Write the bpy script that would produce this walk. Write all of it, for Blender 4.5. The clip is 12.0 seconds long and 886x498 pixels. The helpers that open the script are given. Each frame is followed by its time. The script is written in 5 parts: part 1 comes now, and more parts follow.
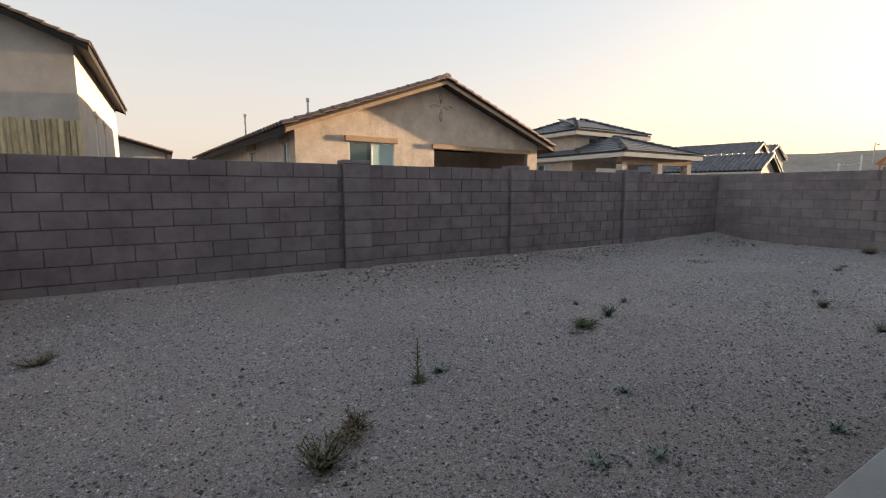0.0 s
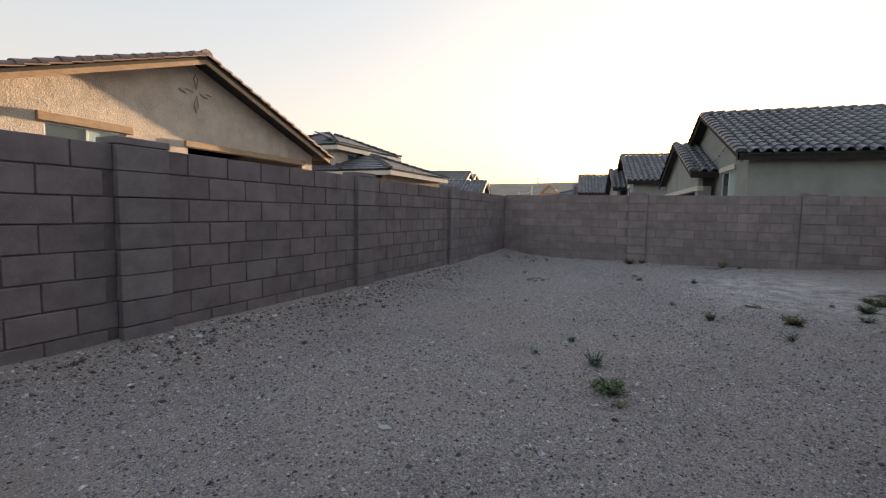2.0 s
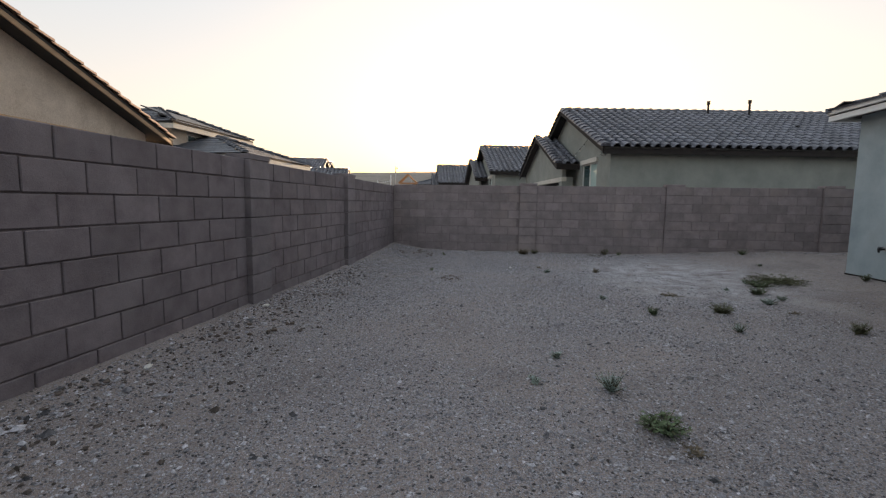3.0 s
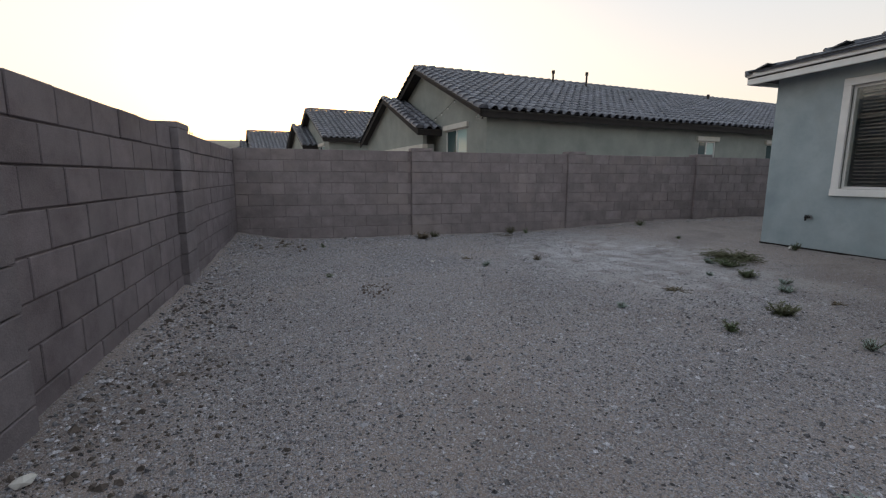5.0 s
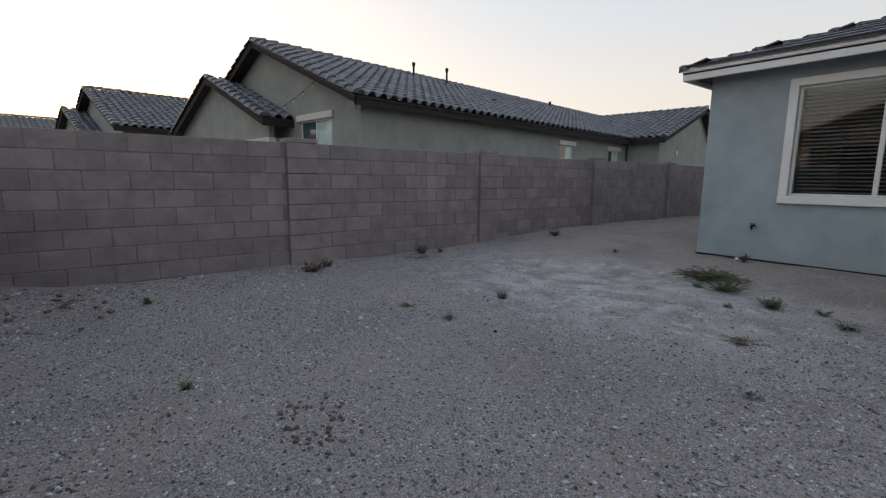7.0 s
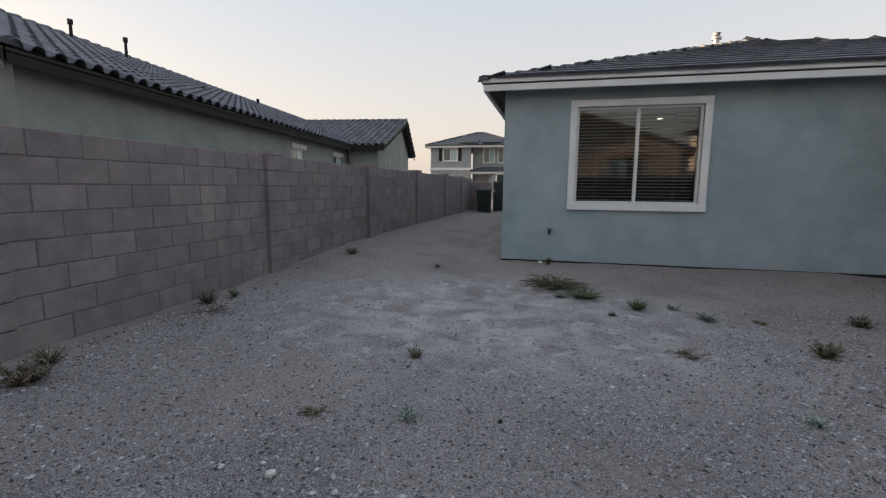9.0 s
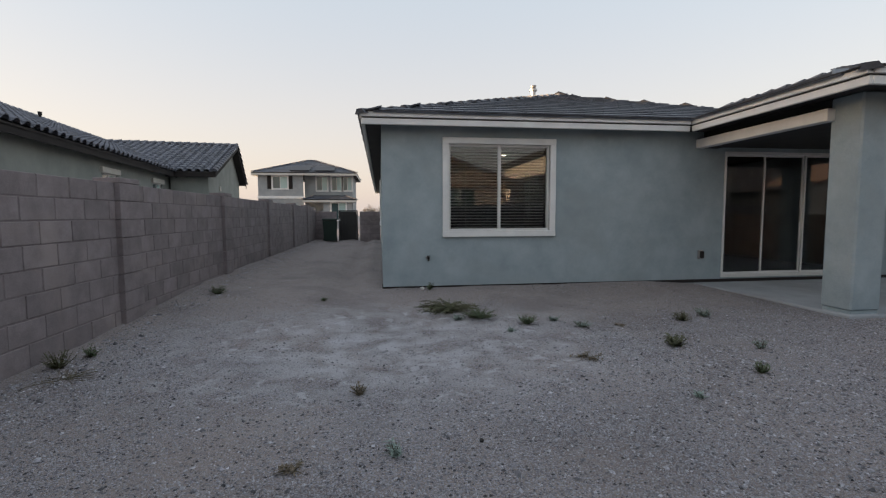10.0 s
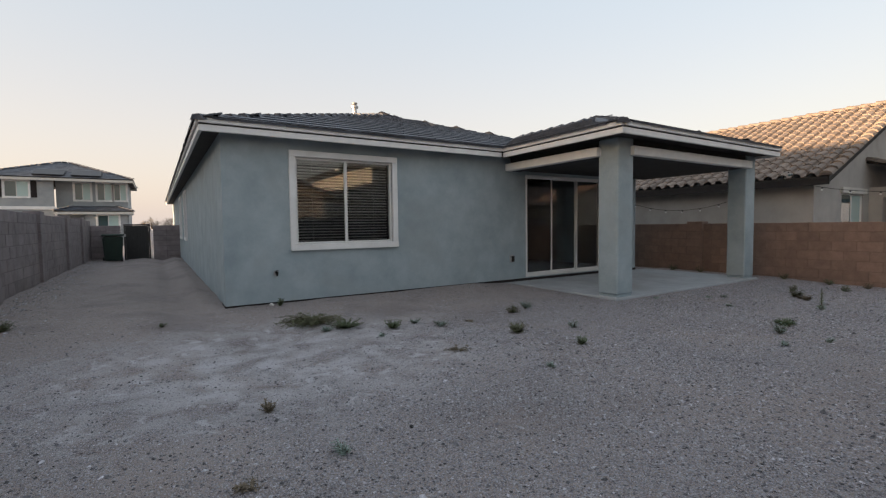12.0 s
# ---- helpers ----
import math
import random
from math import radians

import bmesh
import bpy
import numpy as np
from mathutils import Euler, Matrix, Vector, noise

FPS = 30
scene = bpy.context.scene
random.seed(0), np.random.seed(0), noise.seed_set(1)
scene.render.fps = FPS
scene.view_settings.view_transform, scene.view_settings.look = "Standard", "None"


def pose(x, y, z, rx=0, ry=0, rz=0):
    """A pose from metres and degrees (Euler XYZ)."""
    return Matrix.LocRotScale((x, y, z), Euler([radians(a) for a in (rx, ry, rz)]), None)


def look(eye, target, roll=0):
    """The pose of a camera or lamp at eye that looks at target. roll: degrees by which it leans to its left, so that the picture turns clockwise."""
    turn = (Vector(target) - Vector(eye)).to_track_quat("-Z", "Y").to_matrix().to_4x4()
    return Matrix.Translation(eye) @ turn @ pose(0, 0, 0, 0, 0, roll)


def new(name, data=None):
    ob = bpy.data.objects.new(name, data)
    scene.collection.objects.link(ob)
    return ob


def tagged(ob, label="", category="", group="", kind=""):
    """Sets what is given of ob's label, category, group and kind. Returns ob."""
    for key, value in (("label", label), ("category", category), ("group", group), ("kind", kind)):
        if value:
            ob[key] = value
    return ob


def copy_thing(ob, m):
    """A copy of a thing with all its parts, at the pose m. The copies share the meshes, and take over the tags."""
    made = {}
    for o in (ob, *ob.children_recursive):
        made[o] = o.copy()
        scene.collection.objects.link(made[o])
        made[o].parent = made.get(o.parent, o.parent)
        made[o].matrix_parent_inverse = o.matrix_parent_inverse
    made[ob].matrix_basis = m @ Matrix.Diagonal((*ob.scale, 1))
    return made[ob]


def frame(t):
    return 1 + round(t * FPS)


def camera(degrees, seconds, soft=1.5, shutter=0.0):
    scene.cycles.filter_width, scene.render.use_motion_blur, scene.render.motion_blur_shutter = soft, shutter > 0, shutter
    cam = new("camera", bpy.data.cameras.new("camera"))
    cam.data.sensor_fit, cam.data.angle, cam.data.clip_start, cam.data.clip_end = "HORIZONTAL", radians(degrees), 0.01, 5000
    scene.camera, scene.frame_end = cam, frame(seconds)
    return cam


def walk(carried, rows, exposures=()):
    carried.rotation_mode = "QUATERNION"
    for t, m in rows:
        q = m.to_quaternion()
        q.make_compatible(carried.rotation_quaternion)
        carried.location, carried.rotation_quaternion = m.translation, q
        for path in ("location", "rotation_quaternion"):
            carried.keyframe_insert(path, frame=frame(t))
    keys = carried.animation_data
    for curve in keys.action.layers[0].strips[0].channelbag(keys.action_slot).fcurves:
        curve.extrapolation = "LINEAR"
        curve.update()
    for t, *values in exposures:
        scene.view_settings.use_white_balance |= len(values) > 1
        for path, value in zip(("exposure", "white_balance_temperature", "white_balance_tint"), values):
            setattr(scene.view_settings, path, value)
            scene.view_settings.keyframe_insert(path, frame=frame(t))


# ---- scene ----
cam = camera(88.5, 12.0, 1.25)
METRES, EYE, TILT, LEAN, TURN = 13.5, 1.2, 0.0, 0.0, -31.3
EXPO, KELVIN, TINT = 1.89, 6900, 16
ROWS = [
    (0.0, 0.0, 0.0, 0.0, 0.0, -7.38, -0.02),
    (0.5, -0.0238, 0.0397, -0.0001, -6.07, -7.14, -0.4),
    (1.0, -0.0457, 0.079, -0.0044, -11.85, -6.19, -0.57),
    (1.5, -0.0725, 0.1226, -0.0069, -22.6, -4.74, -0.96),
    (2.0, -0.0935, 0.1677, -0.0064, -33.58, -4.72, -1.2),
    (2.5, -0.1013, 0.2162, -0.0045, -43.88, -5.16, -0.99),
    (3.0, -0.0946, 0.267, -0.004, -51.97, -5.74, -0.83),
    (3.5, -0.0747, 0.3183, -0.0055, -59.19, -6.64, -0.67),
    (5.5, 0.0575, 0.4881, -0.0052, -80.01, -9.29, -0.23),
    (6.0, 0.0993, 0.5151, -0.0047, -85.29, -9.14, -0.28),
    (6.5, 0.1379, 0.5402, -0.0038, -91.24, -8.99, -0.44),
    (8.5, 0.2976, 0.6302, -0.0035, -121.03, -8.06, -0.57),
    (9.0, 0.3304, 0.6423, 0.0004, -135.17, -7.77, -0.45),
    (9.5, 0.3508, 0.6621, 0.0014, -146.25, -6.41, -0.27),
    (10.0, 0.3756, 0.6816, 0.0025, -156.55, -4.24, 0.2),
    (10.5, 0.3951, 0.7009, 0.0028, -163.55, -3.3, 0.85),
    (11.0, 0.4088, 0.7128, 0.0042, -167.79, -3.4, 1.06),
    (11.5, 0.4194, 0.7176, 0.0042, -174.02, -2.97, 1.13),
    (12.0, 0.4227, 0.7193, 0.0035, -180.95, -2.91, 0.76),
]
walk(cam, [(t, pose(0, 0, EYE, TILT, LEAN, TURN) @ pose(METRES * x, METRES * y, METRES * z, 90 + pitch, roll, yaw)) for t, x, y, z, yaw, pitch, roll in ROWS],
     exposures=[(0.0, EXPO, KELVIN, TINT), (3.7, EXPO, KELVIN, TINT), (8.5, EXPO - 0.06, KELVIN - 250, TINT), (12.0, EXPO + 0.04, KELVIN - 120, TINT)])

# ---- world, sun, exposure ----
SUN_AZ, SUN_EL = -2.0, 3.9          # degrees: turn from +x (east) towards +y, height
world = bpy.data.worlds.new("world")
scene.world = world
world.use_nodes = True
wn = world.node_tree.nodes
sky = wn.new("ShaderNodeTexSky")
sky.sky_type, sky.sun_disc = "NISHITA", False
sky.sun_elevation, sky.sun_rotation = radians(SUN_EL), radians(90 - SUN_AZ)
sky.air_density, sky.dust_density, sky.ozone_density = 1.0, 3.0, 1.0
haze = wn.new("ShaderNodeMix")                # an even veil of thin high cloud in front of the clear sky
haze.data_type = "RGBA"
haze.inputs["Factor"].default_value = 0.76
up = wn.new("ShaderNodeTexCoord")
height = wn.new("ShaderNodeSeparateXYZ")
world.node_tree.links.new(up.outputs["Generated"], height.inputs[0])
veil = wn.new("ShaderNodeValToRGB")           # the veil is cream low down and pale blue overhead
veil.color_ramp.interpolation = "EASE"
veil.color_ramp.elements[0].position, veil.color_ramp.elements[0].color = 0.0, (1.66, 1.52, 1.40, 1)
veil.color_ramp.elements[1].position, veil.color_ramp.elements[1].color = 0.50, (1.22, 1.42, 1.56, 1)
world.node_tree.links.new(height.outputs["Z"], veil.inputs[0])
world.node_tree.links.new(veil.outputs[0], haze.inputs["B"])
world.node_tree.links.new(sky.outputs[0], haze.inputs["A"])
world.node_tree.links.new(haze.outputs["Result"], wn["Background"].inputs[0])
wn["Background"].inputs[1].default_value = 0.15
sun = new("sun", bpy.data.lights.new("sun", "SUN"))
sun.data.energy, sun.data.angle, sun.data.color = 5.0, radians(0.6), (1.0, 0.72, 0.44)
_d = Vector((math.cos(radians(SUN_EL)) * math.cos(radians(SUN_AZ)), math.cos(radians(SUN_EL)) * math.sin(radians(SUN_AZ)), math.sin(radians(SUN_EL))))
sun.matrix_world = look(Vector((30, 0, 30)), Vector((30, 0, 30)) - _d)


# ---- materials ----
def material(name, rough=0.8, metal=0.0):
    m = bpy.data.materials.new(name)
    m.use_nodes = True
    b = m.node_tree.nodes["Principled BSDF"]
    b.inputs["Roughness"].default_value, b.inputs["Metallic"].default_value = rough, metal
    return m, m.node_tree.nodes, m.node_tree.links, b


def surface(name, dark, light, scale=6.0, fine=90.0, bump=0.3, rough=0.85, per_piece=0.0, per_island=0.0, metal=0.0, stain=None, stain_scale=0.7, depth=0.004, stretch=(1, 1, 1)):
    """Two scales of noise between two colours, a finer grain in relief, optional stains and a shift of tone from piece to piece."""
    m, n, l, b = material(name, rough, metal)
    mp = n.new("ShaderNodeMapping")
    mp.inputs["Scale"].default_value = stretch
    geo = n.new("ShaderNodeNewGeometry")
    l.new(geo.outputs["Position"], mp.inputs["Vector"])
    big = n.new("ShaderNodeTexNoise")
    big.inputs["Scale"].default_value, big.inputs["Detail"].default_value, big.inputs["Roughness"].default_value = scale, 8, 0.65
    l.new(mp.outputs[0], big.inputs["Vector"])
    grain = n.new("ShaderNodeTexNoise")
    grain.inputs["Scale"].default_value, grain.inputs["Detail"].default_value = fine, 5
    l.new(mp.outputs[0], grain.inputs["Vector"])
    mixf = n.new("ShaderNodeMath")
    mixf.operation = "MULTIPLY_ADD"
    mixf.inputs[1].default_value, mixf.inputs[2].default_value = 0.45, -0.22
    l.new(grain.outputs["Fac"], mixf.inputs[0])
    add = n.new("ShaderNodeMath")
    l.new(big.outputs["Fac"], add.inputs[0])
    l.new(mixf.outputs[0], add.inputs[1])
    ramp = n.new("ShaderNodeMapRange")
    ramp.inputs["From Min"].default_value, ramp.inputs["From Max"].default_value = 0.3, 0.7
    l.new(add.outputs[0], ramp.inputs["Value"])
    mix = n.new("ShaderNodeMix")
    mix.data_type = "RGBA"
    mix.inputs["A"].default_value, mix.inputs["B"].default_value = (*dark, 1), (*light, 1)
    l.new(ramp.outputs[0], mix.inputs["Factor"])
    out = mix.outputs["Result"]
    if stain:
        sn = n.new("ShaderNodeTexNoise")
        sn.inputs["Scale"].default_value, sn.inputs["Detail"].default_value, sn.inputs["Distortion"].default_value = stain_scale, 6, 0.6
        l.new(mp.outputs[0], sn.inputs["Vector"])
        sr = n.new("ShaderNodeMapRange")
        sr.inputs["From Min"].default_value, sr.inputs["From Max"].default_value, sr.inputs["To Max"].default_value = 0.52, 0.72, 0.75
        l.new(sn.outputs["Fac"], sr.inputs["Value"])
        sm = n.new("ShaderNodeMix")
        sm.data_type = "RGBA"
        sm.inputs["B"].default_value = (*stain, 1)
        l.new(sr.outputs[0], sm.inputs["Factor"])
        l.new(out, sm.inputs["A"])
        out = sm.outputs["Result"]
    if per_piece or per_island:
        if per_piece:
            oi = n.new("ShaderNodeObjectInfo")
            rnd, amount = oi.outputs["Random"], per_piece
        else:
            rnd, amount = geo.outputs["Random Per Island"], per_island
        vr = n.new("ShaderNodeMapRange")
        vr.inputs["To Min"].default_value, vr.inputs["To Max"].default_value = 1 - amount, 1 + amount
        l.new(rnd, vr.inputs["Value"])
        hs = n.new("ShaderNodeHueSaturation")
        l.new(vr.outputs[0], hs.inputs["Value"])
        l.new(out, hs.inputs["Color"])
        out = hs.outputs["Color"]
    l.new(out, b.inputs["Base Color"])
    bp = n.new("ShaderNodeBump")
    bp.inputs["Strength"].default_value, bp.inputs["Distance"].default_value = bump, depth
    l.new(add.outputs[0], bp.inputs["Height"])
    l.new(bp.outputs[0], b.inputs["Normal"])
    return m


def glass(name, tint=(0.9, 0.95, 0.95)):
    m, n, l, b = material(name, 0.0)
    b.inputs["Base Color"].default_value = (*tint, 1)
    b.inputs["Transmission Weight"].default_value, b.inputs["IOR"].default_value = 1.0, 1.5
    return m


M_BLOCK = surface("painted_block", (0.122, 0.101, 0.109), (0.200, 0.171, 0.182), 5, 120, 0.9, 0.92, per_piece=0.12, stain=(0.222, 0.196, 0.205), stain_scale=1.3, depth=0.006)
M_POST = surface("grey_pilaster_block", (0.134, 0.117, 0.126), (0.212, 0.187, 0.198), 5, 120, 0.9, 0.92, per_piece=0.12, depth=0.006)
M_BLOCK_E = surface("bare_block", (0.178, 0.150, 0.154), (0.272, 0.234, 0.239), 5, 120, 0.9, 0.92, per_piece=0.13, stain=(0.31, 0.26, 0.25), stain_scale=1.3, depth=0.006)
M_BLOCK_FAR = surface("far_block", (0.17, 0.135, 0.125), (0.24, 0.195, 0.175), 5, 120, 0.6, 0.92, per_island=0.1)
M_MORTAR_TAN = surface("tan_mortar", (0.165, 0.108, 0.085), (0.235, 0.160, 0.125), 20, 150, 0.5, 0.95)
M_BLOCK_TAN = surface("tan_block", (0.190, 0.125, 0.098), (0.275, 0.188, 0.148), 5, 120, 0.5, 0.92, per_piece=0.10)
M_MORTAR = surface("mortar", (0.095, 0.075, 0.078), (0.140, 0.115, 0.118), 20, 150, 0.5, 0.95)
M_MORTAR_E = surface("grey_mortar", (0.150, 0.124, 0.127), (0.220, 0.186, 0.190), 20, 150, 0.5, 0.95)
M_STUCCO = surface("grey_stucco", (0.262, 0.325, 0.350), (0.385, 0.452, 0.478), 2.2, 110, 0.8, 0.9, stain=(0.285, 0.33, 0.34), stain_scale=1.1, depth=0.008)
M_STUCCO_N = surface("beige_stucco", (0.42, 0.36, 0.30), (0.62, 0.54, 0.46), 2.5, 40, 0.9, 0.9, depth=0.02)
M_STUCCO_C = surface("green_grey_stucco", (0.21, 0.23, 0.215), (0.295, 0.312, 0.29), 1.6, 90, 0.5, 0.9, depth=0.008)
M_STUCCO_W = surface("pale_grey_stucco", (0.33, 0.31, 0.285), (0.43, 0.41, 0.38), 1.6, 90, 0.5, 0.9, depth=0.008)
M_TRIM = surface("white_trim", (0.70, 0.70, 0.69), (0.82, 0.82, 0.81), 3, 100, 0.3, 0.7)
M_TRIM_FAR = surface("pale_trim", (0.50, 0.48, 0.44), (0.62, 0.60, 0.55), 3, 100, 0.3, 0.8)
M_VINYL = surface("white_vinyl", (0.66, 0.66, 0.64), (0.74, 0.74, 0.72), 3, 60, 0.1, 0.4)
M_WOOD = surface("tan_lintel", (0.30, 0.20, 0.12), (0.46, 0.32, 0.2), 3, 60, 0.4, 0.8, stretch=(1, 4, 4))
M_DARK = surface("dark_fascia", (0.014, 0.011, 0.011), (0.024, 0.020, 0.019), 4, 60, 0.2, 0.9)
# near-black undersides: the shade below eaves and porch is put into this colour
M_SHADED_SOFFIT = surface("soffit", (0.028, 0.026, 0.025), (0.045, 0.042, 0.04), 4, 60, 0.3, 0.8)
M_TILE_D = surface("dark_brown_tile", (0.055, 0.042, 0.038), (0.11, 0.085, 0.075), 5, 50, 0.4, 0.8, per_island=0.2)
M_SLATE = surface("slate_tile", (0.042, 0.048, 0.062), (0.105, 0.116, 0.142), 4, 50, 0.5, 0.5, per_piece=0.25)
M_SLATE_REST = surface("slate_tile_rest", (0.042, 0.048, 0.062), (0.105, 0.116, 0.142), 4, 50, 0.5, 0.5, per_island=0.25)
M_TILE = surface("grey_brown_tile", (0.066, 0.072, 0.092), (0.155, 0.162, 0.194), 5, 50, 0.4, 0.5, per_island=0.25)
M_TILE_N = surface("red_brown_tile", (0.15, 0.105, 0.09), (0.25, 0.18, 0.155), 5, 50, 0.4, 0.75, per_island=0.2)
M_TILE_W = surface("tan_tile", (0.135, 0.105, 0.088), (0.25, 0.20, 0.165), 5, 50, 0.4, 0.75, per_island=0.2)
M_CONCRETE = surface("concrete_slab", (0.30, 0.320, 0.338), (0.42, 0.442, 0.460), 2, 150, 0.3, 0.85, stain=(0.30, 0.30, 0.30))
M_STUCCO_S = surface("blue_grey_stucco", (0.27, 0.29, 0.30), (0.36, 0.38, 0.39), 1.6, 90, 0.5, 0.9, depth=0.008)
M_GLASS = glass("window_glass")
M_BLIND = surface("blind_slat", (0.50, 0.48, 0.45), (0.60, 0.58, 0.55), 6, 80, 0.1, 0.6)
# dark room surfaces: the gloom of the unlit interior is put into the colour
M_ROOM_SHADE = surface("room_shade", (0.06, 0.056, 0.053), (0.09, 0.085, 0.08), 2, 60, 0.1, 0.9)
M_FARGLASS, _n, _l, _b = material("dark_far_glass", 0.06)
_b.inputs["Base Color"].default_value = (0.05, 0.085, 0.09, 1)
_b.inputs["Specular IOR Level"].default_value = 0.9
M_FARBLIND, _n, _l, _b = material("pale_blind_behind_glass", 0.08)
_b.inputs["Base Color"].default_value = (0.40, 0.54, 0.52, 1)
M_SOLAR = surface("solar_panel_face", (0.012, 0.014, 0.02), (0.02, 0.023, 0.03), 3, 40, 0.05, 0.45)
M_METAL = surface("galvanised_pipe", (0.35, 0.36, 0.37), (0.5, 0.5, 0.5), 12, 90, 0.1, 0.45, metal=0.8)
M_BLACK = surface("black_iron", (0.012, 0.012, 0.013), (0.022, 0.022, 0.022), 12, 90, 0.1, 0.5)
M_BIN = surface("green_plastic", (0.003, 0.016, 0.011), (0.006, 0.026, 0.017), 6, 90, 0.1, 0.5)


# ---- helpers of this scene ----
def box(bm, x0, x1, y0, y1, z0, z1, bevel=0.0):
    r = bmesh.ops.create_cube(bm, size=1, matrix=Matrix.Translation(((x0 + x1) / 2, (y0 + y1) / 2, (z0 + z1) / 2)) @ Matrix.Diagonal((x1 - x0, y1 - y0, z1 - z0, 1)))
    if bevel:
        edges = {e for v in r["verts"] for e in v.link_edges}
        bmesh.ops.bevel(bm, geom=list(edges), offset=bevel, segments=1, affect="EDGES")
    return bm


def tube(bm, r, z0, z1, seg=12, x=0, y=0, r2=None):
    bmesh.ops.create_cone(bm, cap_ends=True, segments=seg, radius1=r, radius2=r if r2 is None else r2, depth=z1 - z0, matrix=Matrix.Translation((x, y, (z0 + z1) / 2)))
    return bm


def mesh_of(name, bm, mat):
    me = bpy.data.meshes.new(name)
    bm.to_mesh(me)
    bm.free()
    me.materials.append(mat)
    return me


def part(name, bm, mat, parent=None, label="", m=None):
    ob = new(name, bm if isinstance(bm, bpy.types.Mesh) else mesh_of(name, bm, mat))
    if parent:
        ob.parent = parent
    if m is not None:
        ob.matrix_basis = m
    return tagged(ob, label) if label else ob


def cuboid(name, x0, x1, y0, y1, z0, z1, mat, parent=None, bevel=0.0, label="", m=None):
    return part(name, box(bmesh.new(), x0, x1, y0, y1, z0, z1, bevel), mat, parent, label, m)


def thing(name, label, category, m=None, group="", kind=""):
    ob = new(name)
    ob.empty_display_size = 0.2
    if m is not None:
        ob.matrix_basis = m
    return tagged(ob, label, category, group, kind)


def prism(bm, poly, d):
    """A flat polygon given thickness along the vector d."""
    v0 = [bm.verts.new(p) for p in poly]
    v1 = [bm.verts.new(Vector(p) + Vector(d)) for p in poly]
    bm.faces.new(v0)
    bm.faces.new(v1[::-1])
    for i in range(len(poly)):
        j = (i + 1) % len(poly)
        bm.faces.new((v0[j], v0[i], v1[i], v1[j]))
    bmesh.ops.recalc_face_normals(bm, faces=bm.faces[:])
    return bm


def pierced(bm, a0, a1, z0, z1, d0, d1, holes, axis):
    """One connected wall from a0 to a1 along x (axis 0) or y (axis 1), d0 to d1 thick, with holes (a, b, bottom, top)."""
    us = sorted({a0, a1, *[c for h in holes for c in h[:2]]})
    zs = sorted({z0, z1, *[min(max(c, z0), z1) for h in holes for c in h[2:4]]})
    made = {}

    def vert(i, j, k):
        if (i, j, k) not in made:
            u, d, z = us[i], (d0, d1)[k], zs[j]
            made[i, j, k] = bm.verts.new((u, d, z) if axis == 0 else (d, u, z))
        return made[i, j, k]

    def solid(i, j):
        if not (0 <= i < len(us) - 1 and 0 <= j < len(zs) - 1):
            return False
        u, z = (us[i] + us[i + 1]) / 2, (zs[j] + zs[j + 1]) / 2
        return not any(h[0] < u < h[1] and h[2] < z < h[3] for h in holes)

    for i in range(len(us) - 1):
        for j in range(len(zs) - 1):
            if not solid(i, j):
                continue
            for k in (0, 1):
                bm.faces.new([vert(i, j, k), vert(i + 1, j, k), vert(i + 1, j + 1, k), vert(i, j + 1, k)])
            for (di, dj), (p, q) in {(-1, 0): ((i, j), (i, j + 1)), (1, 0): ((i + 1, j), (i + 1, j + 1)), (0, -1): ((i, j), (i + 1, j)), (0, 1): ((i, j + 1), (i + 1, j + 1))}.items():
                if not solid(i + di, j + dj):
                    bm.faces.new([vert(*p, 0), vert(*q, 0), vert(*q, 1), vert(*p, 1)])
    bmesh.ops.recalc_face_normals(bm, faces=bm.faces[:])
    return bm


def inside(poly, x, y):
    hit = False
    for i in range(len(poly)):
        (x0, y0), (x1, y1) = poly[i], poly[i - 1]
        if (y0 > y) != (y1 > y) and x < (x1 - x0) * (y - y0) / (y1 - y0) + x0:
            hit = not hit
    return hit


def tile_shape(kind, w, length):
    """Vertices and faces of one roof tile: u across, v up the slope, n outward."""
    if kind == "flat":
        t, k = 0.022, 0.006
        lo = [(-w / 2 + k, 0, 0.022), (w / 2 - k, 0, 0.022), (w / 2 - k, length * 1.12, 0.0), (-w / 2 + k, length * 1.12, 0.0)]
        vs = [(u, v, n) for u, v, n in lo] + [(u, v, n + t) for u, v, n in lo]
        return vs, [(4, 5, 6, 7), (0, 1, 5, 4), (1, 2, 6, 5), (3, 0, 4, 7)]
    vs, fs, prof = [], [], []
    for i in range(6):
        a = math.pi * i / 5
        prof.append((-w * 0.14 - w * 0.33 * math.cos(a), 0.088 * math.sin(a)))
    prof += [(w * 0.30, -0.012), (w * 0.5, 0.0)]
    for v, lift, s in ((0, 0.034, 1.0), (length * 1.1, 0.004, 0.94)):
        vs += [(u * s, v, n + lift) for u, n in prof]
    vs += [(u, 0, n + 0.034 - 0.022) for u, n in prof]
    k = len(prof)
    for i in range(k - 1):
        fs += [(i, i + 1, k + i + 1, k + i), (2 * k + i, 2 * k + i + 1, i + 1, i)]
    return vs, fs


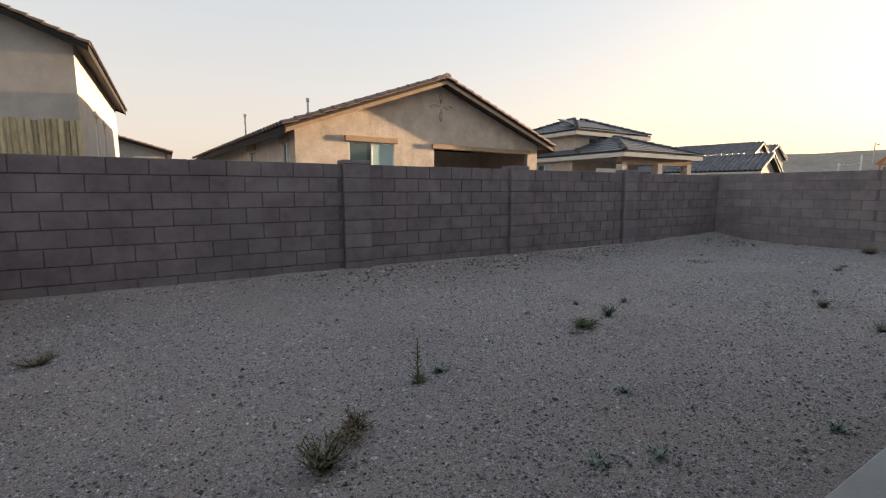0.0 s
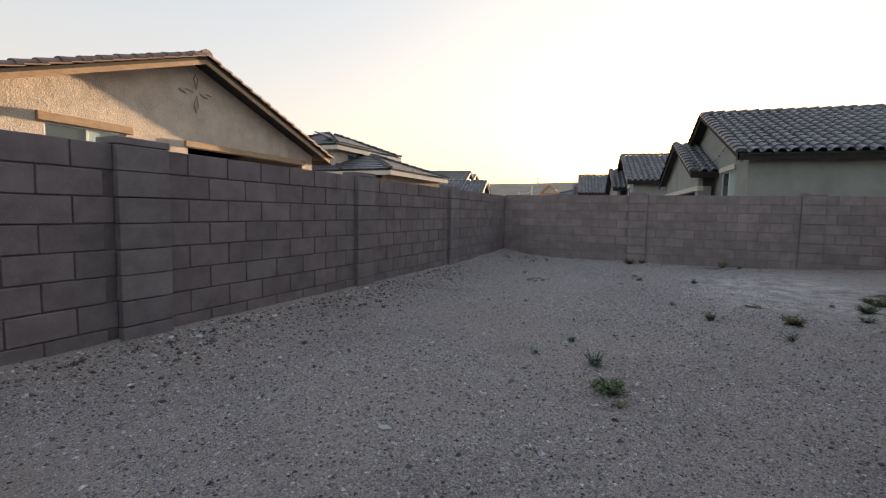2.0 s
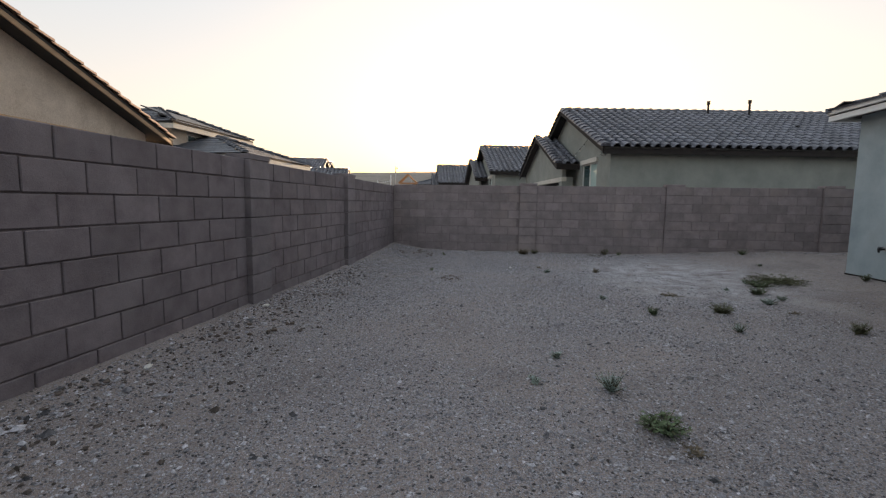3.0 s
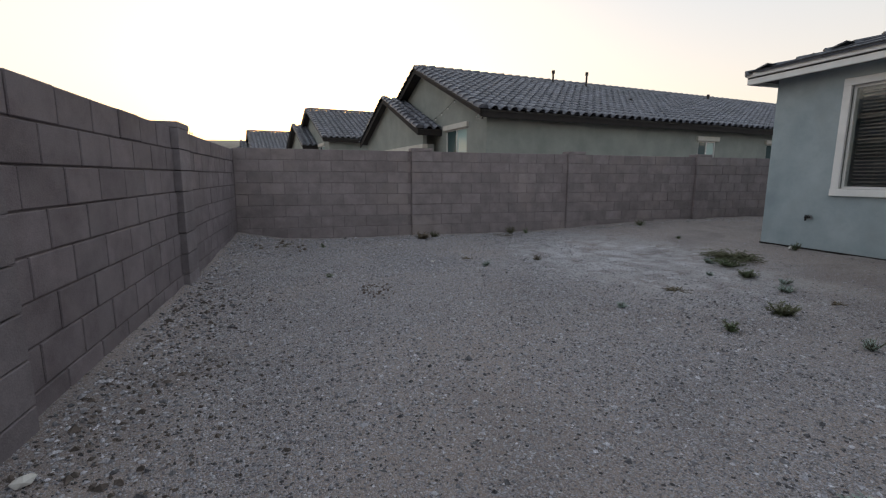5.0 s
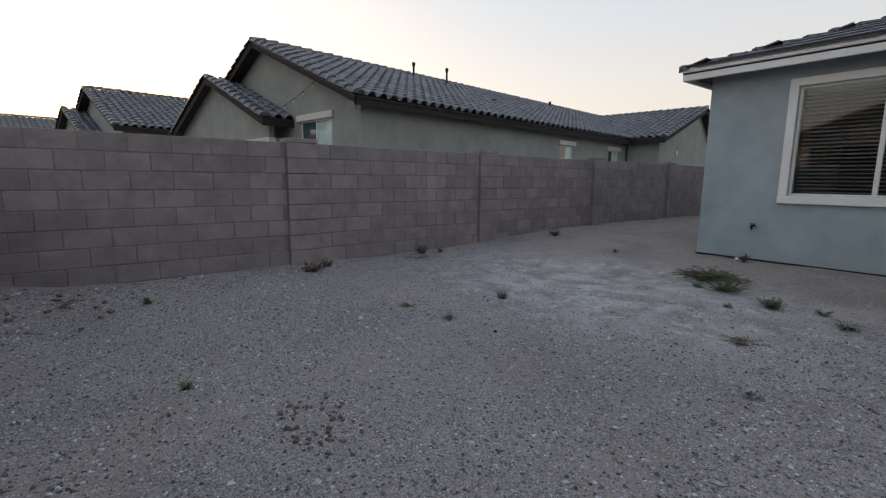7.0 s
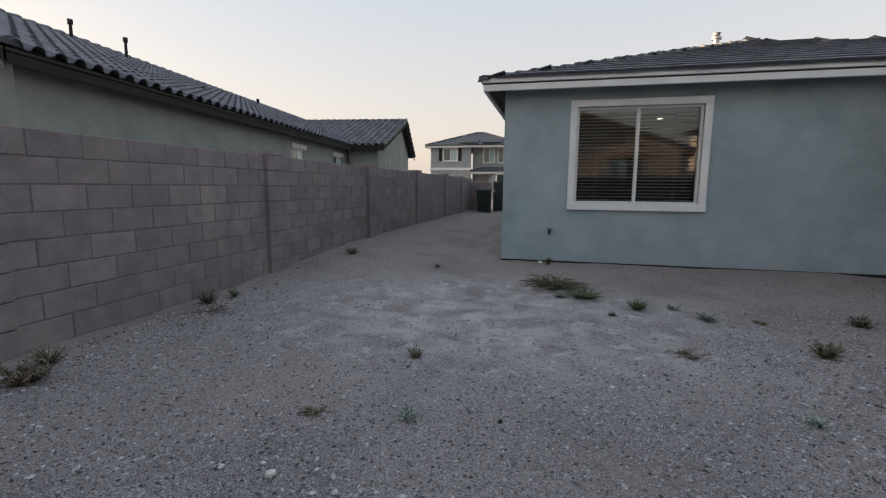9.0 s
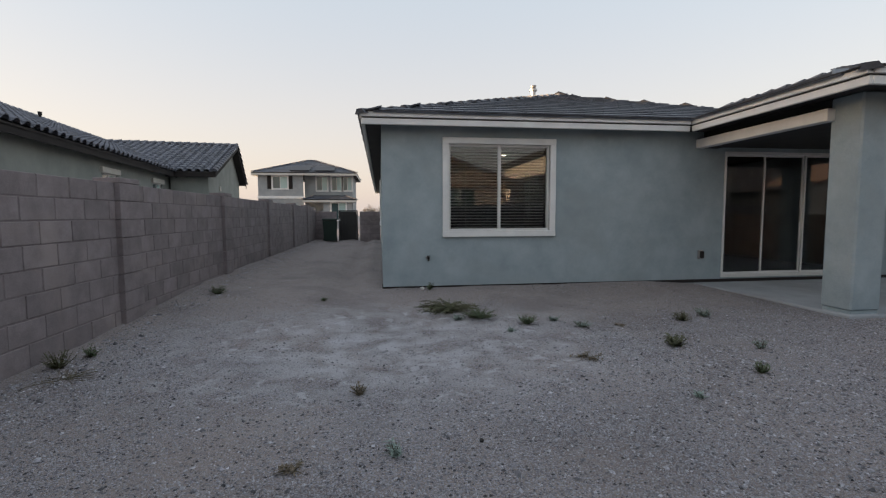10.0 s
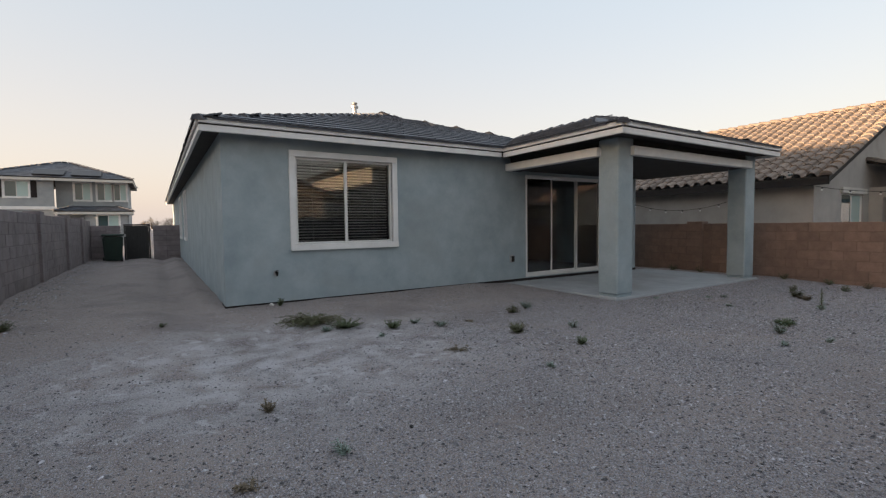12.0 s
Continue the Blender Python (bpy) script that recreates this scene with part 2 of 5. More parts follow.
def tiles(parent, corner, along, up, poly, kind, w, length, mat, near=None, near_mat=None, seed=1, label="", stagger=False):
    """Covers one roof slope with tiles. poly: its outline in metres along and up from corner. near(p): tiles built as single pieces."""
    rng = random.Random(seed)
    along, up = Vector(along).normalized(), Vector(up).normalized()
    n = along.cross(up)
    vs, fs = tile_shape(kind, w, length)
    V, F, singles = [], [], []
    us, vs2 = [p[0] for p in poly], [p[1] for p in poly]
    row, v = 0, min(vs2)
    while v < max(vs2):
        u = min(us) + (w / 2 if not stagger or row % 2 else 0)
        while u < max(us):
            if inside(poly, u, v + length * 0.5):
                o = Vector(corner) + along * (u + rng.uniform(-.004, .004)) + up * (v + rng.uniform(-.005, .005)) + n * rng.uniform(0, 0.004)
                if near and near(o):
                    singles.append(o)
                else:
                    k = len(V)
                    V += [o + along * a + up * b + n * c for a, b, c in vs]
                    F += [tuple(k + i for i in f) for f in fs]
            u += w
        row, v = row + 1, v + length
    if V:
        me = bpy.data.meshes.new("roof_tiles")
        me.from_pydata([tuple(p) for p in V], [], F)
        me.materials.append(mat)
        tagged(part("roof_tiles", me, mat, parent, label), kind="stuff")
    if singles:
        me = bpy.data.meshes.new("roof_tile")
        me.from_pydata(vs, [], fs)
        me.materials.append(near_mat or mat)
        rot = Matrix((along, up, n)).transposed().to_4x4()
        for o in singles[:300]:
            part("roof_tile", me, None, parent, m=Matrix.Translation(o) @ rot)


def caps(parent, p, q, mat, r=0.13, step=0.36, seg=5):
    """Ridge or hip caps laid one over the other from p to q."""
    p, q = Vector(p), Vector(q)
    d = (q - p).normalized()
    side = d.cross(Vector((0, 0, 1))).normalized()
    upv = side.cross(d)
    bm = bmesh.new()
    ring = []
    for e, lift, k in ((-0.03, 0.03, 1.08), (step * 1.06, 0.0, 0.9)):
        ring.append([bm.verts.new((r * k * math.cos(math.pi * i / seg), e, r * k * 0.8 * math.sin(math.pi * i / seg) + lift - 0.02)) for i in range(seg + 1)])
    for i in range(seg):
        bm.faces.new((ring[0][i], ring[0][i + 1], ring[1][i + 1], ring[1][i]))
    bm.faces.new(ring[0])
    bmesh.ops.recalc_face_normals(bm, faces=bm.faces[:])
    me = mesh_of("ridge_cap", bm, mat)
    rot = Matrix((side, d, upv)).transposed().to_4x4()
    count = max(1, round((q - p).length / step))
    step = (q - p).length / count
    for i in range(count):
        part("ridge_cap", me, None, parent, m=Matrix.Translation(p + d * (i * step) + upv * 0.004 * math.sin(i * 2.3)) @ rot)


# ---- the ground ----
def ground_z(x, y):
    """Gravel yard, a little lower in the middle, with a rim along the walls and soft unevenness."""
    z = -0.07
    if -2.5 < x < 12.5 and -17 < y < 6.8:
        rim = max(0.0, 1 - (6.3 - y) / 0.9)
        z += 0.14 * min(1.0, rim) ** 1.5
        rim_e = max(0.0, 1 - (11.95 - x) / 2.5)
        z += 0.08 * min(1.0, rim_e)
        z += 0.14 * min(1.0, max(0.0, (0.6 - y) / 2.6)) * (1 if x > 3.3 else max(0.35, 1 - (3.3 - x) * 0.5))
        if y < -2.5:
            z += 0.03
        z += 0.022 * noise.noise(Vector((x * 0.7, y * 0.7, 3))) + 0.012 * noise.noise(Vector((x * 2.3, y * 2.3, 8))) + 0.005 * noise.noise(Vector((x * 7, y * 7, 1)))
        near_slab = max(x - 3.62, y - 0.62)
        if near_slab < 1.4:
            k = 1 - max(0.0, near_slab) / 1.4
            z += (0.0 - z) * k * k * 0.85
        if x < 9.0 and y < -2.2:
            z = min(z, -0.02)
        if 8.9 < x and y < -1.2:      # worn track beside the house, a ridge of loose soil along its foot
            k = min(1.0, (-1.2 - y) / 1.5)
            z += k * (0.05 * math.exp(-((x - 9.35) / 0.14) ** 2) - 0.06 * math.exp(-((x - 9.72) / 0.17) ** 2) - 0.05 * math.exp(-((x - 11.05) / 0.22) ** 2) + 0.03 * math.exp(-((x - 10.4) / 0.25) ** 2))
            z += k * 0.02 * noise.noise(Vector((x * 4, y * 1.2, 6)))
    return z


def spread(lo, hi, step, far):
    mid = list(np.arange(lo, hi + step / 2, step))
    out, d = [], step
    while (out[-1] if out else 0) < far:
        d *= 1.35
        out.append((out[-1] if out else 0) + d)
    return [lo - o for o in reversed(out)] + mid + [hi + o for o in out]


def build_ground(mat):
    xs, ys = spread(-2.0, 12.4, 0.09, 1500), spread(-16.0, 6.5, 0.09, 1500)
    V = [(x, y, ground_z(x, y)) for y in ys for x in xs]
    w = len(xs)
    F = [(j * w + i, j * w + i + 1, (j + 1) * w + i + 1, (j + 1) * w + i) for j in range(len(ys) - 1) for i in range(w - 1)]
    me = bpy.data.meshes.new("ground")
    me.from_pydata(V, [], F)
    me.materials.append(mat)
    for p in me.polygons:
        p.use_smooth = True
    return tagged(new("ground", me), "grey-tan decomposed gravel and dusty soil of the yard", "ground", kind="structure")


SPILL = (9.0, 0.75, 0.0)       # middle of the pale spill


def gravel_material():
    m, n, l, b = material("gravel", 0.95)
    geo = n.new("ShaderNodeNewGeometry")
    P = geo.outputs["Position"]

    def noise_tex(scale, detail=6, dist=0.0):
        t = n.new("ShaderNodeTexNoise")
        t.inputs["Scale"].default_value, t.inputs["Detail"].default_value, t.inputs["Distortion"].default_value = scale, detail, dist
        l.new(P, t.inputs["Vector"])
        return t.outputs["Fac"]

    def remap(f, a, b2, c=0.0, d=1.0):
        r = n.new("ShaderNodeMapRange")
        r.inputs["From Min"].default_value, r.inputs["From Max"].default_value, r.inputs["To Min"].default_value, r.inputs["To Max"].default_value = a, b2, c, d
        l.new(f, r.inputs["Value"])
        return r.outputs[0]

    def blend(f, a, c):
        x = n.new("ShaderNodeMix")
        x.data_type = "RGBA"
        l.new(f, x.inputs["Factor"])
        for s, k in ((a, "A"), (c, "B")):
            if isinstance(s, tuple):
                x.inputs[k].default_value = (*s, 1)
            else:
                l.new(s, x.inputs[k])
        return x.outputs["Result"]

    def cells(scale, rnd=1.0):
        v = n.new("ShaderNodeTexVoronoi")
        v.inputs["Scale"].default_value, v.inputs["Randomness"].default_value = scale, rnd
        l.new(P, v.inputs["Vector"])
        c = n.new("ShaderNodeSeparateColor")
        l.new(v.outputs["Color"], c.inputs[0])
        return v.outputs["Distance"], c.outputs

    def calc(op, a, c=0.0, d=None):
        x = n.new("ShaderNodeMath")
        x.operation = op
        for i, s in enumerate((a, c) if d is None else (a, c, d)):
            if isinstance(s, (int, float)):
                x.inputs[i].default_value = s
            else:
                l.new(s, x.inputs[i])
        return x.outputs[0]

    xyz = n.new("ShaderNodeSeparateXYZ")
    l.new(P, xyz.inputs[0])
    wobble = noise_tex(1.1, 6, 0.4)
    # bare soil: along the house, along the foot of the walls, and in worn patches
    house_side = remap(calc("MULTIPLY_ADD", wobble, 2.6, xyz.outputs["Y"]), 1.9, 0.2)
    wall_side = remap(calc("MULTIPLY_ADD", wobble, 0.9, xyz.outputs["Y"]), 5.95, 6.5)
    fence_side = remap(calc("MULTIPLY_ADD", wobble, 0.8, xyz.outputs["X"]), 11.7, 12.2)
    patches = remap(noise_tex(0.55, 6, 0.5), 0.47, 0.66, 0.0, 0.85)
    bare = calc("MAXIMUM", calc("MAXIMUM", house_side, patches), calc("MAXIMUM", wall_side, fence_side))

    dust = blend(noise_tex(45, 9), (0.245, 0.196, 0.175), (0.418, 0.350, 0.320))
    damp = remap(noise_tex(0.9, 7, 0.7), 0.49, 0.66, 0.0, 0.75)
    dust = blend(damp, dust, (0.190, 0.152, 0.136))
    col = dust
    # fine grit, then small crushed stone, thinner where the soil lies bare
    gd, gc = cells(230)
    grit = blend(gc[0], (0.085, 0.083, 0.095), (0.54, 0.532, 0.575))
    col = blend(calc("MULTIPLY", remap(gc[1], 0.35, 0.45), remap(bare, 0.0, 1.0, 0.85, 0.5)), col, grit)
    sd, stc = cells(76)
    stone = blend(stc[0], (0.085, 0.085, 0.098), (0.52, 0.512, 0.560))
    amount = remap(bare, 0.0, 1.0, 0.30, 0.90)
    present = remap(calc("SUBTRACT", stc[1], amount), -0.02, 0.02)
    shape = remap(calc("ADD", sd, calc("MULTIPLY", noise_tex(160, 3), 0.35)), 0.68, 0.56)
    stones = calc("MULTIPLY", present, shape)
    col = blend(stones, col, stone)
    # scattered dark chips
    cd, cc = cells(27)
    chips = calc("MULTIPLY", remap(cc[1], 0.82, 0.83), remap(calc("ADD", cd, calc("MULTIPLY", noise_tex(120, 3), 0.4)), 0.50, 0.42))
    col = blend(chips, col, (0.055, 0.051, 0.053))
    # pale caliche dust spilled in front of the window
    sx = n.new("ShaderNodeVectorMath")
    sx.operation = "SUBTRACT"
    sx.inputs[1].default_value = SPILL
    l.new(P, sx.inputs[0])
    sc = n.new("ShaderNodeVectorMath")
    sc.operation = "MULTIPLY"
    sc.inputs[1].default_value = (0.40, 0.62, 0)
    l.new(sx.outputs[0], sc.inputs[0])
    ln = n.new("ShaderNodeVectorMath")
    ln.operation = "LENGTH"
    l.new(sc.outputs[0], ln.inputs[0])
    near = remap(ln.outputs["Value"], 0.35, 1.25, 1.0, 0.0)
    veil = calc("MULTIPLY", near, remap(noise_tex(3.2, 12, 0.4), 0.36, 0.66, 0.0, 0.8))
    flecks = calc("MULTIPLY", remap(near, 0.15, 0.55), remap(noise_tex(5.5, 14, 0.5), 0.54, 0.66, 0.0, 0.75))
    col = blend(calc("MAXIMUM", veil, flecks), col, (0.60, 0.60, 0.635))
    l.new(col, b.inputs["Base Color"])
    hgt = calc("MULTIPLY_ADD", stones, 0.55, calc("MULTIPLY_ADD", noise_tex(38, 8), 0.7, calc("MULTIPLY", gd, -0.25)))
    bp = n.new("ShaderNodeBump")
    bp.inputs["Strength"].default_value, bp.inputs["Distance"].default_value = 1.0, 0.022
    l.new(hgt, bp.inputs["Height"])
    l.new(bp.outputs[0], b.inputs["Normal"])
    return m


M_GRAVEL = gravel_material()
build_ground(M_GRAVEL)

# ---- block walls ----
COURSE, BLOCK = 0.2, 0.405


def block_mesh(name, w, d, h, mat):
    return mesh_of(name, box(bmesh.new(), -w / 2, w / 2, -d / 2, d / 2, -h / 2, h / 2, 0.005), mat)


def block_wall(name, label, start, along, length, z0, courses, posts, mat, depth=0.15, post_mat=None, joint=0.012, mortar=None, singles=300, skip=0.0, seed=3):
    """A wall of blocks in running bond along a unit vector, its yard face to the right of start; posts: distances at which block pilasters stand."""
    rng = random.Random(seed)
    along = Vector((*along, 0))
    out = Vector((along.y, -along.x, 0))
    ang = math.atan2(along.y, along.x)
    wall = thing(name, label, "wall", kind="structure")
    rot = Matrix.Rotation(ang, 4, "Z")
    cuboid("mortar", 0, length, joint, depth - joint, z0 - 0.3, z0 + courses * COURSE - 0.012, mortar or M_MORTAR, wall, m=Matrix.Translation((*start, 0)) @ rot)
    kinds = {w: block_mesh("block", w - 0.010, depth, COURSE - 0.010, mat) for w in (BLOCK, BLOCK / 2)}
    post_mesh = block_mesh("pilaster_block", 0.40, depth + 0.11, COURSE - 0.007, post_mat or mat)
    cap_mesh = block_mesh("pilaster_cap", 0.41, depth + 0.12, 0.055, post_mat or mat)
    rest, count = bmesh.new(), 0

    def put(me, nm, s, z, jit):
        nonlocal count
        m = Matrix.Translation(Vector((*start, 0)) + along * s - out * depth / 2 + out * jit + Vector((0, 0, z + rng.uniform(-0.0015, 0.0015)))) @ rot @ Matrix.Rotation(radians(rng.uniform(-0.3, 0.3)), 4, "Y") @ Matrix.Rotation(radians(rng.uniform(-0.35, 0.35)), 4, "Z")
        if count < singles:
            part(nm, me, None, wall, m=m)
            count += 1
        else:
            size = me.vertices
            k = len(rest.verts)
            vs = [rest.verts.new(m @ v.co) for v in size]
            for p in me.polygons:
                rest.faces.new([vs[i] for i in p.vertices])

    cells = []
    stops = [0.0] + [p + e for p in sorted(posts) for e in (0.0, 0.40)] + [length]
    for p in sorted(posts):
        for c in range(-1, courses):
            cells.append((p + 0.2, post_mesh, "pilaster_block", z0 + (c + .5) * COURSE, 0.0))
        cells.append((p + 0.2, cap_mesh, "pilaster_cap", z0 + courses * COURSE + 0.026, 0.0))
    for a, b in zip(stops[::2], stops[1::2]):
        for c in range(-1, courses):
            s = a
            if c % 2:
                s = a - BLOCK / 2
            while s < b - 0.02:
                lo, hi = max(s, a), min(s + BLOCK, b)
                w = hi - lo
                if w > 0.08:
                    key = BLOCK if w > BLOCK * 0.97 else round(w, 3)
                    if key not in kinds:
                        kinds[key] = block_mesh("block", key - 0.010, depth, COURSE - 0.010, mat)
                    cells.append(((lo + hi) / 2, kinds[key], "block", z0 + (c + .5) * COURSE, rng.uniform(-0.003, 0.003)))
                s += BLOCK
    cells.sort(key=lambda c: abs(c[0] - skip))
    for s, me, nm, z, jit in cells:
        put(me, nm, s, z, jit)
    if len(rest.verts):
        tagged(part("blocks", rest, mat, wall), kind="stuff")
    else:
        rest.free()
    return wall


block_wall("wall_north", "dark grey-brown painted concrete block wall with block pilasters", (-6.0, 6.30), (1, 0), 18.1, -0.03, 8, [4.05, 8.17, 11.2, 14.28], M_BLOCK, skip=11.5, post_mat=M_POST)
block_wall("wall_east", "grey-brown concrete block wall with block pilasters along the side yard", (11.95, 6.30), (0, -1), 22.0, -0.0, 8, [3.1, 6.45, 9.8, 13.15, 16.5, 19.4], M_BLOCK_E, skip=4.0, seed=5, joint=0.006, mortar=M_MORTAR_E)
block_wall("wall_west", "low tan painted concrete block wall beside the patio", (-2.0, -14.0), (0, 1), 20.3, 0.02, 6, [12.6, 17.5], M_BLOCK_TAN, skip=14.5, seed=6, joint=0.006, mortar=M_MORTAR_TAN)

# ---- windows and doors ----
def slider_window(name, w, h, m, trim=0.1, glass_mat=None, parent=None, label="", category="", blinds=0, lintel=None, trim_mat=None, split=0.5, proud=0.04):
    """A two-light sliding window in a hole w by h; local x across, y outward, z up from the sill's corner."""
    gm = glass_mat or M_GLASS
    if parent:
        win = new(name)
        win.parent = parent
        win.matrix_basis = m
    else:
        win = thing(name, label, category, m, kind="structure")
    tm = trim_mat or M_TRIM
    if trim:
        cuboid("sill", -trim, w + trim, -0.05, proud + 0.012, -trim, 0.0, tm, win, 0.006)
        cuboid("trim", -trim, w + trim, -0.05, proud, h, h + trim, tm, win, 0.006)
        for a in (-trim, w):
            cuboid("trim", a, a + trim, -0.05, proud, 0.0, h, tm, win, 0.006)
    if lintel:
        cuboid("lintel", -0.12, w + 0.12, -0.04, 0.07, h, h + 0.16, lintel, win, 0.01)
    f = 0.035
    part("window_frame", pierced(bmesh.new(), 0, w, 0, h, -0.09, -0.02, [(f, w - f, f, h - f)], 0), M_VINYL, win)
    cuboid("mullion", w * split - 0.025, w * split + 0.025, -0.075, -0.025, f, h - f, M_VINYL, win, 0.004)
    for a, b, d in ((f, w * split - 0.025, -0.06), (w * split + 0.025, w - f, -0.045)):
        p = cuboid("pane", a, b, d, d + 0.005, f, h - f, M_FARBLIND if gm is M_FARGLASS and a == f else gm, win)
        p.visible_shadow = False
    if blinds:
        bl = cuboid("blind", f, w - f, -0.19, -0.13, h - 0.07, h - 0.02, M_BLIND, win, 0.004)
        slat = mesh_of("slat", box(bmesh.new(), -(w / 2 - f - 0.01) / 1, (w / 2 - f - 0.01), -0.024, 0.024, -0.0015, 0.0015), M_BLIND)
        for i in range(blinds):
            z = 0.05 + (h - 0.14) * i / (blinds - 1)
            part("slat", slat, None, bl, m=pose(w / 2, -0.16, z, 14 + 3 * math.sin(i * 2.1), 0, 0.12 * math.sin(i * 1.7)))
        for k in (0.18, 0.5, 0.82):
            part("cord", tube(bmesh.new(), 0.002, 0.04, h - 0.05, 6, w * k, -0.132), M_BLIND, bl)
    return win


def gable_house(name, label, x0, x1, y0, y1, pad, eave, slope, over, rake, wall_mat, tile_mat, holes, trim_mat=None, fascia=None, eave_fascia=None, lintel=None, tile_len=0.37, seed=2, slopes=(True, True)):
    """A house with its ridge along y. holes: side ('s','n','e','w') to a list of (a, b, bottom, top)."""
    house = thing(name, label, "house")
    fascia = fascia or M_DARK
    t = 0.16
    mid = (x0 + x1) / 2
    top = eave
    lists = {k: holes.get(k, []) for k in "snew"}
    part("wall", pierced(bmesh.new(), x0, x1, pad, top, y0, y0 + t, lists["s"], 0), wall_mat, house)
    part("wall", pierced(bmesh.new(), x0, x1, pad, top, y1 - t, y1, lists["n"], 0), wall_mat, house)
    part("wall", pierced(bmesh.new(), y0 + t, y1 - t, pad, top, x0, x0 + t, lists["w"], 1), wall_mat, house)
    part("wall", pierced(bmesh.new(), y0 + t, y1 - t, pad, top, x1 - t, x1, lists["e"], 1), wall_mat, house)
    rise = slope * (mid - x0)
    for yy, d in ((y0, t), (y1 - t, t)):
        part("gable_wall", prism(bmesh.new(), [(x0, yy, top), (x1, yy, top), (mid, yy, top + rise)], (0, d, 0)), wall_mat, house)
    ya, yb = y0 - rake, y1 + rake
    th = 0.06
    ridge_z = top + rise + 0.02
    roof = None
    for sgn, xe in ((-1, x0 - over), (1, x1 + over)):
        ez = top - slope * over + 0.02
        deck = part("roof", prism(bmesh.new(), [(xe, ya, ez), (xe, yb, ez), (mid, yb, ridge_z), (mid, ya, ridge_z)], (0, 0, th)), M_SHADED_SOFFIT, house)
        roof = roof or deck
        run = math.hypot(mid - xe, ridge_z - ez)
        upv = Vector((mid - xe, 0, ridge_z - ez))
        if slopes[0 if sgn < 0 else 1]:
            if sgn < 0:
                tiles(deck, (xe - 0.05, yb, ez + th), (0, -1, 0), upv, [(0, 0), (yb - ya, 0), (yb - ya, run), (0, run)], "s", 0.30, tile_len, tile_mat, seed=seed)
            else:
                tiles(deck, (xe + 0.05, ya, ez + th), (0, 1, 0), upv, [(0, 0), (yb - ya, 0), (yb - ya, run), (0, run)], "s", 0.30, tile_len, tile_mat, seed=seed + 7)
        cuboid("fascia", min(xe, xe - sgn * 0.03) , max(xe, xe - sgn * 0.03), ya, yb, ez - 0.13, ez + 0.02, eave_fascia or fascia, house)
        for yy in (ya, yb):
            e = 1 if yy == ya else -1
            part("bargeboard", prism(bmesh.new(), [(xe, yy + e * 0.004, ez - 0.10), (mid, yy + e * 0.004, ridge_z - 0.10), (mid, yy + e * 0.004, ridge_z + 0.06), (xe, yy + e * 0.004, ez + 0.06)], (0, e * 0.03, 0)), fascia, house)
            caps(deck, (xe, yy + e * 0.06, ez + th + 0.03), (mid, yy + e * 0.06, ridge_z + th + 0.03), tile_mat)
    caps(roof, (mid, ya, ridge_z + th + 0.03), (mid, yb, ridge_z + th + 0.03), tile_mat, 0.15)
    # windows in the holes
    for side, hs in lists.items():
        for h in hs:
            if len(h) > 4:
                continue
            a, b, lo, hi = h
            m = {"s": pose(b, y0, lo, 0, 0, 180), "n": pose(a, y1, lo), "w": pose(x0, a, lo, 0, 0, 90), "e": pose(x1, b, lo, 0, 0, -90)}[side]
            slider_window("window", b - a, hi - lo, m, 0.0, M_FARGLASS, house, lintel=lintel or trim_mat or M_TRIM_FAR)
    return house


# ---- own house ----
house = thing("house", "grey stucco single-storey house with slate-grey tiled hip roof", "house")
X0, X1, YN, YS = -0.75, 9.08, -2.10, -24.0
WIN = (6.31, 8.01, 0.98, 2.38)
DOOR = (0.62, 3.10, 0.14, 2.33)
part("wall", pierced(bmesh.new(), X0, X1, -0.2, 2.75, YN - 0.16, YN, [WIN, DOOR], 0), M_STUCCO, house)
part("wall", pierced(bmesh.new(), YS, YN - 0.16, -0.2, 2.75, X1 - 0.16, X1, [(-12.1, -11.1, 0.98, 2.38), (-15.4, -14.4, 0.98, 2.38)], 1), M_STUCCO, house)
part("wall", pierced(bmesh.new(), YS, YN - 0.16, -0.2, 2.75, X0, X0 + 0.16, [], 1), M_STUCCO, house)
part("wall", pierced(bmesh.new(), X0, X1, -0.2, 2.75, YS - 0.16, YS, [], 0), M_STUCCO, house)
cuboid("weep_screed", X0, X1 + 0.012, YN, YN + 0.012, 0.03, 0.085, M_DARK, house)
cuboid("weep_screed", X1, X1 + 0.012, YS, YN, 0.03, 0.085, M_DARK, house)
part("ceiling", box(bmesh.new(), X0 + 0.17, X1 - 0.17, YS + 0.01, YN - 0.17, 2.6, 2.7), M_ROOM_SHADE, house)
part("partition", box(bmesh.new(), 4.4, 4.52, -9.0, YN - 0.17, 0.1, 2.6), M_ROOM_SHADE, house)
part("partition", box(bmesh.new(), X0 + 0.17, X1 - 0.17, -9.12, -9.0, 0.1, 2.6), M_ROOM_SHADE, house)
part("floor", box(bmesh.new(), X0 + 0.17, X1 - 0.17, YS + 0.01, YN - 0.17, 0.0, 0.1), M_ROOM_SHADE, house)

